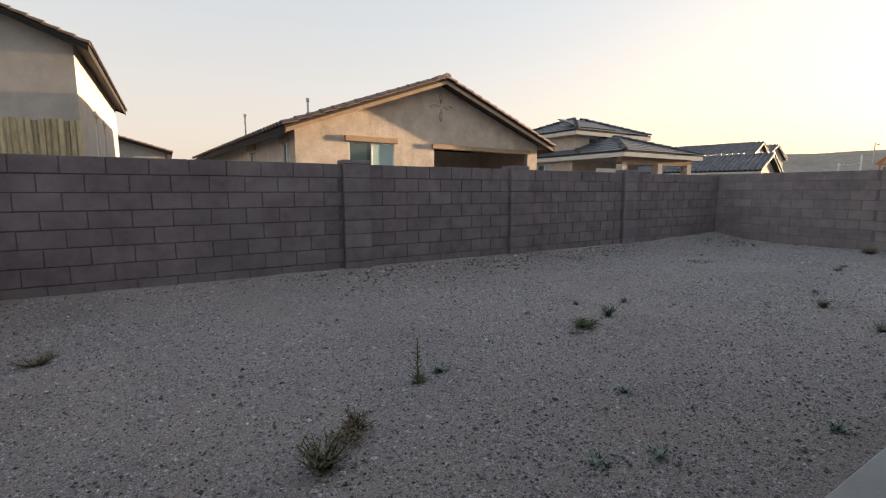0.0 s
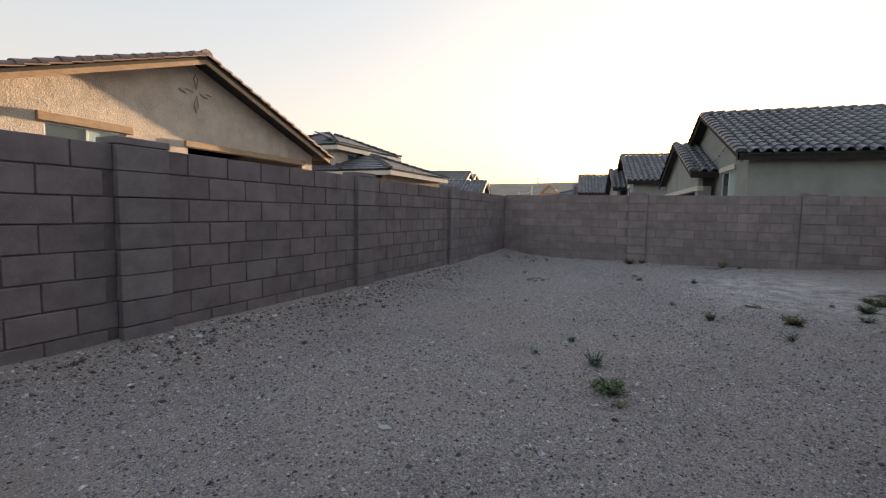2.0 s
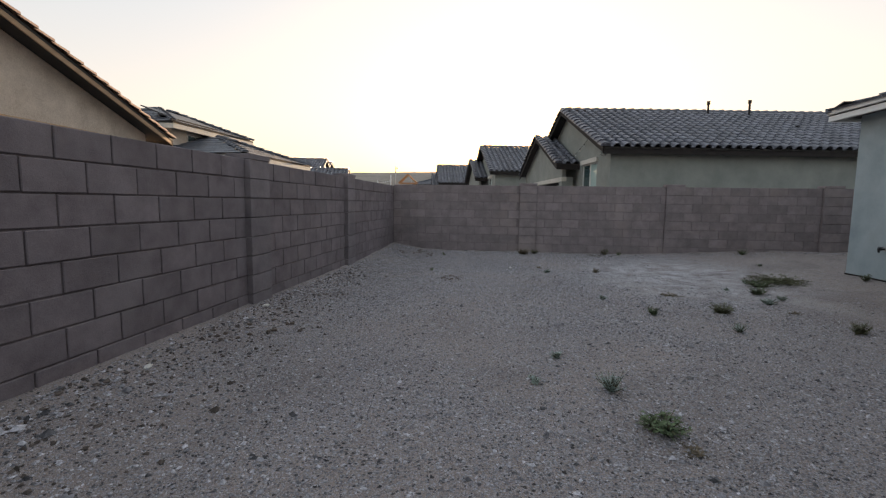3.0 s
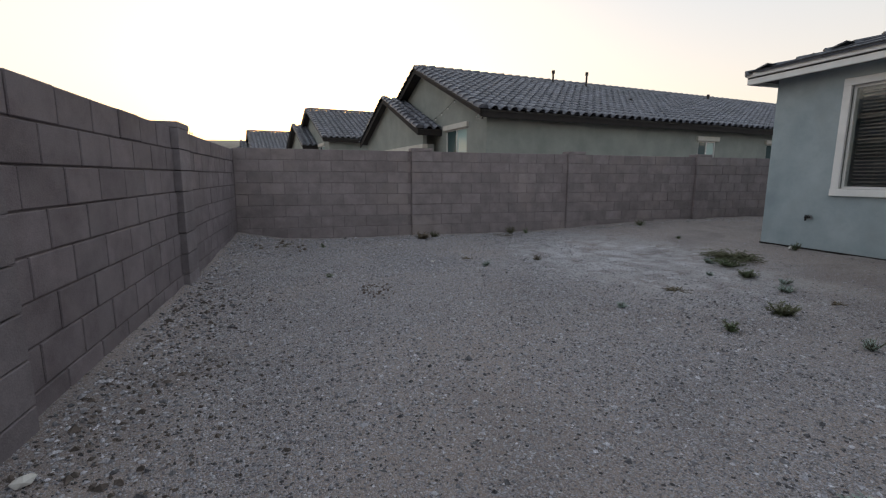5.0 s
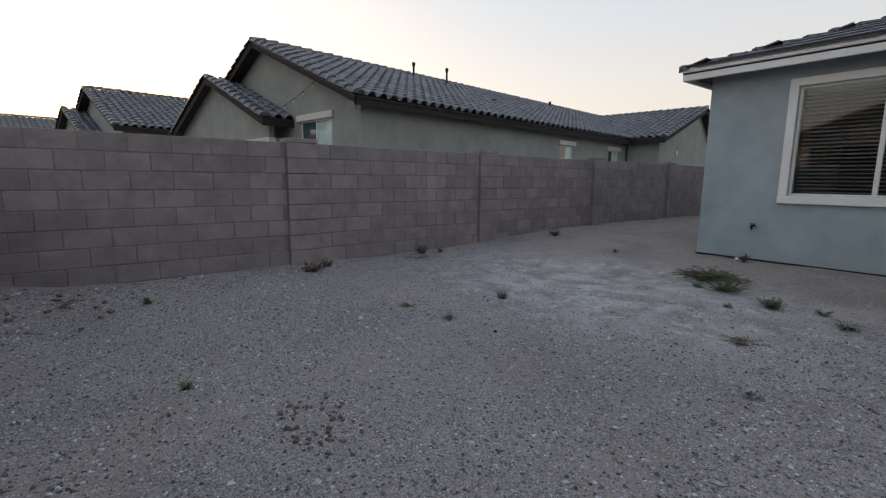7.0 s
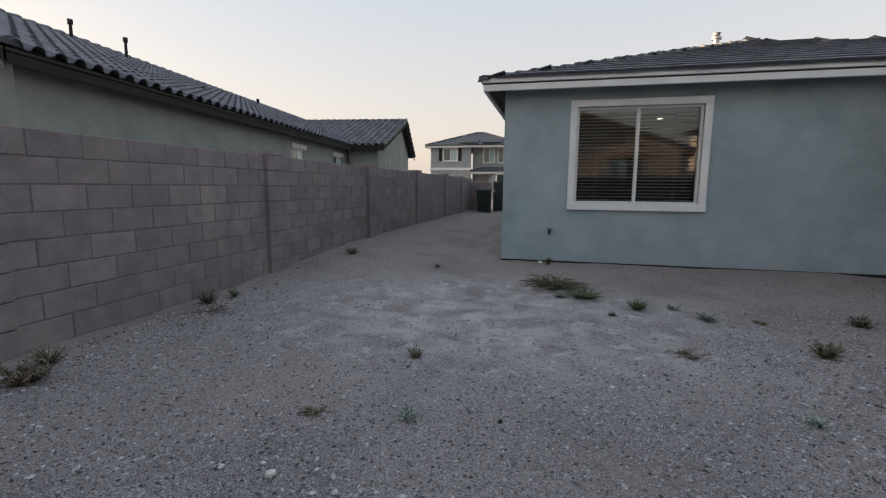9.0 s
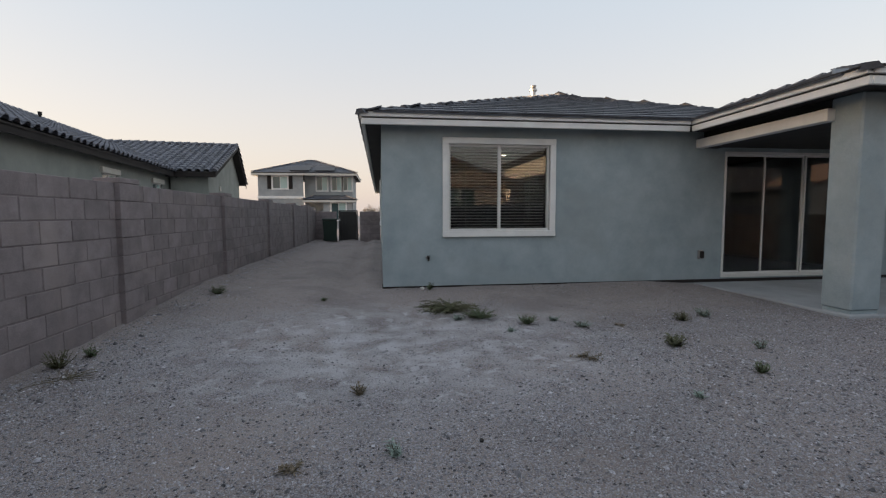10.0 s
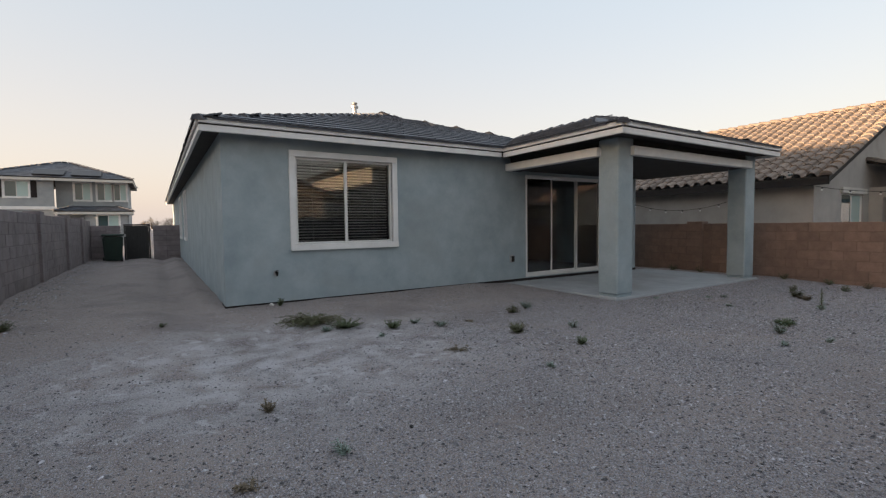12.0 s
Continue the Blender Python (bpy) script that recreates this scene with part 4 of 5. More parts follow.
for x, y in ((88.0, 38.0), (104.0, 30.0), (118.0, 44.0), (100.0, 18.0), (130.0, 28.0)):
    copy_thing(h, pose(x, y, 0.0, 0, 0, 20 + x % 17))
for x, y in ((62.0, 17.5), (92.0, 21.0)):
    lp = thing("street_lamp", "slim pale street lamp post in the distance", "street lamp", pose(x, y, 0), "far street lamps")
    part("pole", tube(bmesh.new(), 0.08, -0.1, 6.0, 8, r2=0.05), M_METAL, lp)
    part("arm", tube(bmesh.new(), 0.035, 0, 1.2, 8), M_METAL, lp, m=pose(0, 0, 5.9, 0, 90, 0))
    cuboid("lamp_head", 0.9, 1.5, -0.12, 0.12, 5.82, 5.92, M_METAL, lp, 0.02)

# a blue-grey hip roof, a timber frame going up and lamp poles beyond the neighbours
fh = thing("house", "far low house with blue-grey tiled hip roof", "house")
for a in ((60.4, 69.6, 9.9, 10.1), (60.4, 69.6, 14.0, 14.2), (60.4, 60.6, 10.1, 14.0), (69.4, 69.6, 10.1, 14.0)):
    cuboid("wall", *a, -0.2, 3.5, M_STUCCO_W, fh)
hip_roof(fh, 59.8, 70.2, 9.3, 14.8, 3.5, 0.33, M_SLATE_REST, seed=60)
frame_house = thing("timber_frame", "raw orange timber roof frame of a house under construction", "timber frame", pose(58.6, 15.1, 0))
M_RAW = surface("raw_timber", (0.34, 0.17, 0.08), (0.48, 0.26, 0.13), 3, 40, 0.3, 0.85)
for y in (-0.9, 0.0, 0.9):
    cuboid("post", -0.07, 0.07, y - 0.07, y + 0.07, -0.2, 3.55, M_RAW, frame_house)
cuboid("beam", -0.08, 0.08, -1.0, 1.0, 3.551, 3.72, M_RAW, frame_house)
for x in (-0.5, 0.0, 0.5):
    for sg in (-1, 1):
        part("rafter", prism(bmesh.new(), [(x, sg * 1.15, 3.56), (x, sg * 1.15, 3.72), (x, 0, 4.80), (x, 0, 4.64)], (0.07, 0, 0)), M_RAW, frame_house)
for y, hh in ((17.1, 4.7), (18.8, 3.95)):
    pl = thing("light_pole", "thin white pole carrying a string of bulbs", "pole", pose(57.5, y, -0.1))
    part("pole", tube(bmesh.new(), 0.07, 0, hh, 8), M_TRIM, pl)

# two-storey house across the street to the south
sh = thing("house", "two-storey grey house with hip roof, white-trimmed windows and solar panels", "house")
part("wall", pierced(bmesh.new(), 16.7, 21.0, -0.2, 5.4, -42.2, -42.0, [(18.2, 19.6, 3.95, 5.15)], 0), M_STUCCO_S, sh)
part("wall", pierced(bmesh.new(), 11.9, 16.7, -0.2, 5.4, -43.2, -43.0, [(14.45, 15.5, 3.8, 5.2), (13.0, 14.0, 3.8, 5.2), (11.98, 12.85, 3.8, 5.2)], 0), M_STUCCO_S, sh)
part("wall", pierced(bmesh.new(), -50.0, -43.2, -0.2, 5.4, 11.9, 12.1, [], 1), M_STUCCO_S, sh)
part("wall", pierced(bmesh.new(), -50.0, -42.2, -0.2, 5.4, 20.8, 21.0, [], 1), M_STUCCO_S, sh)
part("porch_wall", pierced(bmesh.new(), 11.9, 14.7, -0.2, 2.75, -41.4, -41.2, [(12.5, 13.9, 0.8, 2.5)], 0), M_STUCCO_S, sh)
part("porch_wall", pierced(bmesh.new(), -43.0, -41.4, -0.2, 2.75, 14.5, 14.7, [], 1), M_STUCCO_S, sh)
cuboid("band", 16.6, 21.05, -42.0, -41.9, 2.95, 3.2, M_TRIM, sh)
for a, w, lo, hh, y in ((18.2, 1.4, 3.95, 1.2, -42.0), (14.45, 1.05, 3.8, 1.4, -43.0), (13.0, 1.0, 3.8, 1.4, -43.0), (11.98, 0.87, 3.8, 1.4, -43.0), (12.5, 1.4, 0.8, 1.7, -41.2)):
    slider_window("window", w, hh, pose(a, y, lo), 0.12, M_FARGLASS, sh)
for a in (17.7, 19.75):
    cuboid("shutter", a, a + 0.35, -42.0, -41.94, 3.9, 5.2, M_DARK, sh)
hip_roof(sh, 11.4, 21.5, -51.0, -41.5, 5.42, 0.36, M_SLATE_REST, seed=40)
hip_roof(sh, 11.5, 16.6, -43.0, -40.8, 2.75, 0.36, M_SLATE_REST, seed=50)
for x in (13.6, 16.0):
    cuboid("solar_panel", x, x + 1.9, 0, 1.6, 0, 0.08, M_SOLAR, sh, m=pose(0, -43.2, 6.2, -20, 0, 0))

# ---- mesa on the horizon ----
bm = bmesh.new()
rows = []
for i in range(121):
    a = radians(20 - 120 * i / 120 + 30)
    h = 41 + 5 * noise.noise(Vector((i * 0.05, 0, 0))) + 1.5 * noise.noise(Vector((i * 0.35, 4, 0)))
    h *= min(1.0, 0.35 + i / 25) * (1.0 if i < 95 else max(0.2, 1 - (i - 95) / 30))
    rows.append([bm.verts.new((math.cos(a) * r, math.sin(a) * r, z)) for r, z in ((430, -3), (500, h * 0.35), (560, h * 0.85), (600, h), (900, h * 1.02), (1000, -5))])
for p, q in zip(rows, rows[1:]):
    for j in range(5):
        bm.faces.new((p[j], q[j], q[j + 1], p[j + 1]))
M_HILL = surface("dry_hillside", (0.20, 0.175, 0.15), (0.33, 0.29, 0.25), 0.03, 0.25, 0.5, 0.95, depth=2.0)
tagged(part("backdrop", bm, M_HILL), "low dry brown mesa along the horizon", "hill", kind="structure")

# ---- side yard: end wall, gate, bin ----
ew = thing("wall_south", "grey-brown block end wall of the side yard beside the gate", "wall", kind="structure")
bw = {w: block_mesh("block", w - 0.008, 0.15, COURSE - 0.008, M_BLOCK_E) for w in (0.40, 0.45, 0.42)}
for a, w, n, top in ((11.04, 0.45, 2, 7), (9.12, 0.45, 2, 7)):
    for c in range(top):
        for k in range(n):
            part("block", bw[w], None, ew, m=pose(a + w * (k + 0.5), -15.6, 0.02 + (c + 0.5) * COURSE))
cuboid("mortar", 11.05, 11.94, -15.66, -15.54, -0.1, 1.4, M_MORTAR, ew)
cuboid("mortar", 9.13, 10.01, -15.66, -15.54, -0.1, 1.4, M_MORTAR, ew)
gate = thing("gate", "black sheet-metal side gate, closed", "gate", pose(10.08, -15.6, 0.05))
part("gate_frame", pierced(bmesh.new(), 0.03, 0.87, 0, 1.42, -0.025, 0.025, [(0.08, 0.82, 0.05, 1.37)], 0), M_BLACK, gate)
for i in range(6):
    cuboid("board", 0.085 + i * 0.122, 0.085 + i * 0.122 + 0.1215, -0.012, 0.012, 0.055, 1.365, M_BLACK, gate, 0.004)
for z in (0.25, 1.15):
    part("hinge", tube(bmesh.new(), 0.018, z, z + 0.1, 8, 0.015, 0.03), M_METAL, gate)
cuboid("latch", 0.8, 0.86, 0.025, 0.05, 0.95, 1.05, M_METAL, gate, 0.004)

wheelie = thing("wheeled_bin", "dark green plastic wheeled bin standing by the gate", "bin", pose(11.25, -14.8, 0.08, 0, 0, 6))
bm = bmesh.new()
prism(bm, [(-0.25, -0.27, 0.08), (0.25, -0.27, 0.08), (0.25, 0.27, 0.08), (-0.25, 0.27, 0.08)], (0, 0, 0.86))
for v in bm.verts:
    if v.co.z > 0.5:
        v.co.x *= 1.22
        v.co.y *= 1.22
bmesh.ops.bevel(bm, geom=bm.edges[:], offset=0.03, segments=2, affect="EDGES")
part("body", bm, M_BIN, wheelie)
bm = box(bmesh.new(), -0.33, 0.33, -0.35, 0.36, 0.95, 1.03, 0.03)
part("lid", bm, M_BIN, wheelie)
for x in (-0.27, 0.27):
    part("wheel", tube(bmesh.new(), 0.1, -0.03, 0.03, 16), M_BLACK, wheelie, m=pose(x, -0.25, 0.1, 0, 90, 0))

# bamboo-reed screen on the neighbour's side of the wall
M_REED = surface("dry_reed", (0.27, 0.22, 0.13), (0.48, 0.41, 0.27), 3, 60, 0.3, 0.85, per_piece=0.3, stretch=(6, 6, 1))
reeds = thing("reed_fence", "weathered tan split-bamboo screen fence with uneven tops", "fence")
rng = random.Random(11)
cane = tube(bmesh.new(), 0.060, -1.3, 1.3, 8, r2=0.055)
for k in range(6):
    tube(cane, 0.068, -1.1 + k * 0.42, -1.07 + k * 0.42, 8)
cane = mesh_of("cane", cane, M_REED)
for i in range(64):
    x = -8.2 + i * 0.106
    part("cane", cane, None, reeds, m=pose(x, 13.0 + rng.uniform(-.02, .02), 1.40 + rng.uniform(-.035, .035), rng.uniform(-.6, .6), rng.uniform(-.7, .7), rng.uniform(0, 90)))
for z in (0.7, 1.9):
    cuboid("rail", -8.3, -1.4, 13.07, 13.12, z, z + 0.07, M_REED, reeds, 0.006)

# ---- fittings of the house ----
tap = thing("hose_bib", "small brass garden tap on the grey stucco wall", "tap", pose(8.35, YN, 0.55))
part("escutcheon", tube(bmesh.new(), 0.035, 0, 0.012, 14), M_METAL, tap, m=pose(0, 0, 0, -90))
part("body", tube(tube(bmesh.new(), 0.014, 0, 0.09, 10), 0.02, 0.045, 0.09, 10), M_DARK, tap, m=pose(0, 0.01, 0, -90))
part("spout", tube(bmesh.new(), 0.014, -0.05, 0.005, 10, 0, 0.09), M_DARK, tap)
part("tap_handle", tube(bmesh.new(), 0.03, 0.025, 0.035, 10, 0, 0.07), M_DARK, tap)
outlet = thing("outdoor_socket", "grey weatherproof socket box on the stucco wall", "socket", pose(3.52, YN, 0.53))
cuboid("box", -0.045, 0.045, 0, 0.05, -0.075, 0.075, M_METAL, outlet, 0.008)
cuboid("cover", -0.04, 0.04, 0.05, 0.075, -0.065, 0.06, M_DARK, outlet, 0.01)
flue = part("flue_pipe", tube(bmesh.new(), 0.075, -0.4, 0.42, 16), M_METAL, house, m=pose(4.25, -9.0, 4.75))
part("flue_cap", tube(tube(bmesh.new(), 0.12, 0.40, 0.46, 16), 0.075, 0.5, 0.56, 16, r2=0.10), M_METAL, flue)
cuboid("dormer_vent", -0.35, 0.35, -0.2, 0.2, 0.0, 0.14, M_SLATE, house, 0.02, m=pose(3.0, -0.05, 2.98, 0, 18, 45))

M_LAMP, _n, _l, _b = material("lamp_glow", 0.5)
_b.inputs["Emission Color"].default_value = (1.0, 0.85, 0.65, 1)
_b.inputs["Emission Strength"].default_value = 2.0
for x, y in ((6.3, -5.0), (0.97, -4.7)):
    dl = thing("recessed_light", "small lit recessed ceiling light inside the room", "ceiling light", pose(x, y, 2.598))
    part("diffuser", tube(bmesh.new(), 0.042, -0.012, 0.0, 20), M_LAMP, dl)
    ring = tube(bmesh.new(), 0.075, -0.008, 0.0, 20)
    part("trim_ring", ring, M_VINYL, dl)


def string_lights(p, q, sag, n, label, radius=0.024):
    """A sagging cable with small unlit bulbs."""
    p, q = Vector(p), Vector(q)
    st = thing("string_lights", label, "string lights")
    cu = bpy.data.curves.new("cable", "CURVE")
    cu.dimensions, cu.bevel_depth = "3D", 0.006
    sp = cu.splines.new("POLY")
    sp.points.add(24)
    at = lambda k: p.lerp(q, k) - Vector((0, 0, sag * 4 * k * (1 - k)))
    for i, pt in enumerate(sp.points):
        pt.co = (*at(i / 24), 1)
    tmp = bpy.data.objects.new("cable", cu)
    scene.collection.objects.link(tmp)
    me = bpy.data.meshes.new_from_object(tmp.evaluated_get(bpy.context.evaluated_depsgraph_get()))
    bpy.data.objects.remove(tmp)
    me.materials.append(M_BLACK)
    part("cable", me, None, st)
    bulb = bmesh.new()
    bmesh.ops.create_uvsphere(bulb, u_segments=10, v_segments=8, radius=radius, matrix=Matrix.Translation((0, 0, -0.036 - radius)))
    bulb = mesh_of("bulb", bulb, M_VINYL)
    sock = mesh_of("socket", tube(bmesh.new(), 0.016, -0.04, 0.0, 8), M_BLACK)
    for i in range(n):
        c = at((i + 0.5) / n)
        b = part("bulb", bulb, None, st, m=Matrix.Translation(c))
        part("socket", sock, None, b)
    return st


string_lights((-3.4, -4.2, 1.95), (-3.4, -0.55, 2.0), 0.36, 7, "drooping string of small clear bulbs along the neighbour's wall")
string_lights((-3.4, 0.2, 2.3), (-3.9, 3.2, 1.95), 0.22, 6, "string of small bulbs hanging from the neighbour's eave")
string_lights((19.84, 1.01, 2.88), (16.9, 0.64, 3.52), 0.08, 6, "string of small bulbs across the neighbour's gable")
string_lights((57.5, 17.1, 4.0), (57.5, 18.8, 3.8), 0.1, 6, "string of white bulbs between two thin poles", 0.07)
for x, y, z, yaw in ((-3.55, 0.25, 2.36, -60), (-3.55, -3.85, 2.30, -60), (15.22, 0.55, 2.72, 40)):
    fl = thing("flood_light", "small dark security flood light under the neighbour's eave", "light", pose(x, y, z, 0, 0, yaw))
    cuboid("head", -0.09, 0.09, 0.02, 0.09, -0.07, 0.07, M_METAL, fl, 0.01)
    cuboid("lens", -0.075, 0.075, 0.09, 0.096, -0.055, 0.055, M_FARGLASS, fl)
    part("bracket", tube(bmesh.new(), 0.015, 0.0, 0.12, 8), M_DARK, fl)


# ---- stones, weeds, litter ----
def pebbles(name, count, place, size, mat, seed, label):
    rng = np.random.RandomState(seed)
    base = np.array([(1, 0, 0), (-1, 0, 0), (0, 1, 0), (0, -1, 0), (0, 0, 1), (0, 0, -1)], float)
    tri = np.array([(0, 2, 4), (2, 1, 4), (1, 3, 4), (3, 0, 4), (2, 0, 5), (1, 2, 5), (3, 1, 5), (0, 3, 5)])
    V, F, k = [], [], 0
    while k < count:
        x, y = place(rng)
        s = size(rng)
        v = base * rng.uniform(0.6, 1.25, (6, 1)) + rng.uniform(-.25, .25, (6, 3))
        v *= s * np.array([1, rng.uniform(.55, 1.0), rng.uniform(.35, .7)])
        a = rng.uniform(0, 6.28)
        c, sn = math.cos(a), math.sin(a)
        v = np.stack([v[:, 0] * c - v[:, 1] * sn + x, v[:, 0] * sn + v[:, 1] * c + y, v[:, 2] + ground_z(x, y) + s * 0.14], 1)
        V.append(v)
        F.append(tri + 6 * k)
        k += 1
    me = bpy.data.meshes.new(name)
    me.from_pydata(np.concatenate(V).tolist(), [], np.concatenate(F).tolist())
    me.materials.append(mat)
    return tagged(new(name, me), label, "gravel", kind="stuff")


def in_yard(rng):
    while True:
        x, y = rng.uniform(-1.9, 11.8), rng.uniform(-2.0, 6.25)
        if x < 3.7 and y < 0.7:
            continue
        bare = noise.noise(Vector((x * 0.55, y * 0.55, 5.0))) + 0.5 * noise.noise(Vector((x * 1.7, y * 1.7, 2.0)))
        if y < 0.9 and rng.uniform() < min(0.9, (0.9 - y) * 0.8):
            continue
        if math.hypot((x - SPILL[0]) * 0.40, (y - SPILL[1]) * 0.62) < 0.8 and rng.uniform() < 0.6:
            continue
        if rng.uniform() < 0.75 - 0.75 * bare or rng.uniform() < 0.12:
            return x, y


def along_wall(rng):
    if rng.uniform() < 0.6:
        return rng.uniform(-1.9, 11.8), 6.22 - abs(rng.normal(0, 0.28))
    return 11.85 - abs(rng.normal(0, 0.35)), rng.uniform(-14, 6.2)


M_STONE = surface("gravel_stone", (0.11, 0.108, 0.120), (0.47, 0.462, 0.498), 30, 200, 0.3, 0.95, per_island=0.8)
pebbles("gravel", 150000, in_yard, lambda r: min(0.022, 0.0064 * math.exp(r.normal(0, 0.42))), M_STONE, 1, "loose grey-tan crushed gravel over the yard")
pebbles("gravel", 1500, in_yard, lambda r: min(0.036, 0.0135 * math.exp(r.normal(0, 0.35))), M_STONE, 2, "larger loose stones scattered over the gravel")
pebbles("gravel", 7000, along_wall, lambda r: min(0.04, 0.0095 * math.exp(r.normal(0, 0.5))), M_STONE, 3, "clods and stones gathered along the foot of the walls")


pebbles("gravel", 1900, lambda r: (r.uniform(1.5, 8.5), 6.2 - abs(r.normal(0, 0.42))), lambda r: min(0.035, 0.0105 * math.exp(r.normal(0, 0.5))), surface("damp_clod", (0.06, 0.048, 0.042), (0.13, 0.105, 0.092), 25, 120, 0.5, 0.95, per_island=0.4), 4, "dark damp clods strewn below the block wall")


def leaf_mat(name, dark, light):
    return surface(name, dark, light, 20, 90, 0.2, 0.75, per_island=0.3)


M_GREEN = leaf_mat("weed_green", (0.065, 0.105, 0.05), (0.145, 0.19, 0.095))
M_SAGE = leaf_mat("weed_sage", (0.19, 0.26, 0.235), (0.34, 0.41, 0.36))
M_OLIVE = leaf_mat("weed_olive", (0.075, 0.086, 0.045), (0.155, 0.162, 0.085))
M_DRY = leaf_mat("dry_straw", (0.11, 0.085, 0.06), (0.23, 0.18, 0.125))
M_STEM = leaf_mat("weed_stem", (0.06, 0.055, 0.03), (0.12, 0.10, 0.06))


def leaf(bm, o, d, length, width, droop):
    """A narrow pointed leaf, folded along its middle."""
    d = d.normalized()
    s = d.cross(Vector((0, 0, 1)))
    s = s.normalized() if s.length > 1e-4 else Vector((1, 0, 0))
    m1 = o + d * length * 0.5 + Vector((0, 0, -droop * length * 0.15))
    tip = o + d * length + Vector((0, 0, -droop * length * 0.5))
    v = [bm.verts.new(p) for p in (o, m1 + s * width, tip, m1 - s * width, m1 - Vector((0, 0, width * 0.4)))]
    bm.faces.new((v[0], v[1], v[4]))
    bm.faces.new((v[1], v[2], v[4]))
    bm.faces.new((v[2], v[3], v[4]))
    bm.faces.new((v[3], v[0], v[4]))


def weed(x, y, r, h, mat, label, stems=16, leaves=9, seed=1, lean=0.8, leaf_len=0.03, flat=False, group="weeds in the yard"):
    """A low weed: thin stems spreading from one root, each set with small leaves."""
    rng = random.Random(seed)
    plant = thing("weed", label, "weed", pose(x, y, ground_z(x, y) - 0.004), group)
    sb, lb = bmesh.new(), bmesh.new()
    for i in range(stems):
        a = rng.uniform(0, 6.283)
        reach, top = r * rng.uniform(0.25, 1.0), h * rng.uniform(0.35, 1.0)
        if flat:
            top *= rng.uniform(0.15, 1.0)
        pts, p = [], Vector((rng.uniform(-.1, .1) * r, rng.uniform(-.1, .1) * r, 0))
        side = rng.uniform(-.4, .4)
        for k in range(5):
            t = k / 4
            aa = a + side * t
            pts.append(p + Vector((math.cos(aa) * reach * t ** lean, math.sin(aa) * reach * t ** lean, top * (t if not flat else math.sin(t * 2.2)))))
        for c, e in zip(pts, pts[1:]):
            w = 0.0016 + 0.0012 * (1 - pts.index(c) / 4)
            dirn = (e - c).normalized()
            s = dirn.cross(Vector((0.3, 0.2, 1))).normalized() * w
            u = dirn.cross(s).normalized() * w
            q = [sb.verts.new(v) for v in (c + s, c - s * 0.5 + u, c - s * 0.5 - u, e + s, e - s * 0.5 + u, e - s * 0.5 - u)]
            for f in ((0, 1, 4, 3), (1, 2, 5, 4), (2, 0, 3, 5)):
                sb.faces.new([q[j] for j in f])
        for k in range(leaves):
            t = rng.uniform(0.15, 1.0) * 3.999
            i0 = int(t)
            o = pts[i0].lerp(pts[i0 + 1], t - i0)
            la = rng.uniform(0, 6.283)
            d = Vector((math.cos(la), math.sin(la), rng.uniform(-.1, .9)))
            leaf(lb, o, d, leaf_len * rng.uniform(0.6, 1.3), leaf_len * rng.uniform(0.13, 0.24), rng.uniform(0, 0.8))
    part("stem", sb, M_STEM, plant)
    part("foliage", lb, mat, plant)
    return plant


GREEN, SAGE, DRY, OLIVE = "low dark green weed growing out of gravel", "pale sage-green feathery weed on gravel", "dried straw-coloured weed lying on gravel", "sprawling olive-green weed mat before the stucco wall"
weed(0.54, 1.96, 0.13, 0.14, M_OLIVE, "bushy dark olive grass tuft in gravel", 60, 9, 1, 0.8, 0.03)
weed(0.72, 2.10, 0.10, 0.05, M_DRY, DRY, 30, 8, 2)
weed(3.26, 2.82, 0.15, 0.09, M_GREEN, GREEN, 46, 14, 3, 0.8, 0.035)
weed(3.77, 2.97, 0.10, 0.13, M_SAGE, SAGE, 44, 16, 4, 0.8, 0.022)
weed(3.05, 2.75, 0.10, 0.02, M_DRY, DRY, 18, 6, 44, flat=True)
weed(6.03, 1.98, 0.07, 0.09, M_GREEN, GREEN, 26, 12, 5)
weed(6.23, 1.16, 0.14, 0.12, M_OLIVE, "tufted olive weed with dry tips on gravel", 40, 12, 6, 0.8, 0.04)
weed(5.46, 1.34, 0.08, 0.10, M_SAGE, SAGE, 26, 13, 7, 0.8, 0.022)
weed(5.13, 0.12, 0.12, 0.11, M_SAGE, SAGE, 36, 14, 8, 0.8, 0.025)
weed(6.82, 0.34, 0.12, 0.08, M_SAGE, SAGE, 34, 13, 9, 0.8, 0.025)
weed(7.05, 0.05, 0.08, 0.07, M_SAGE, SAGE, 22, 13, 10, 0.8, 0.025)
weed(7.42, 0.15, 0.13, 0.11, M_GREEN, GREEN, 50, 15, 11, 0.8, 0.028)
weed(6.35, 0.30, 0.08, 0.02, M_DRY, DRY, 16, 8, 12, flat=True)
weed(7.24, 1.35, 0.17, 0.04, M_DRY, DRY, 26, 8, 13, flat=True)
weed(8.25, -0.58, 0.46, 0.13, M_OLIVE, OLIVE, 150, 20, 14, 0.9, 0.035, flat=True)
weed(7.93, -0.14, 0.24, 0.10, M_GREEN, "dense green weed at the edge of an olive mat", 70, 18, 15, 0.9, 0.03)
weed(8.20, -0.10, 0.09, 0.07, M_SAGE, SAGE, 24, 12, 16)
weed(8.35, -1.88, 0.08, 0.12, M_GREEN, "small green weed at the foot of the stucco wall", 24, 12, 17)
weed(9.28, 1.92, 0.07, 0.08, M_DRY, DRY, 22, 8, 18)
weed(9.05, 2.82, 0.06, 0.07, M_SAGE, SAGE, 20, 10, 19)
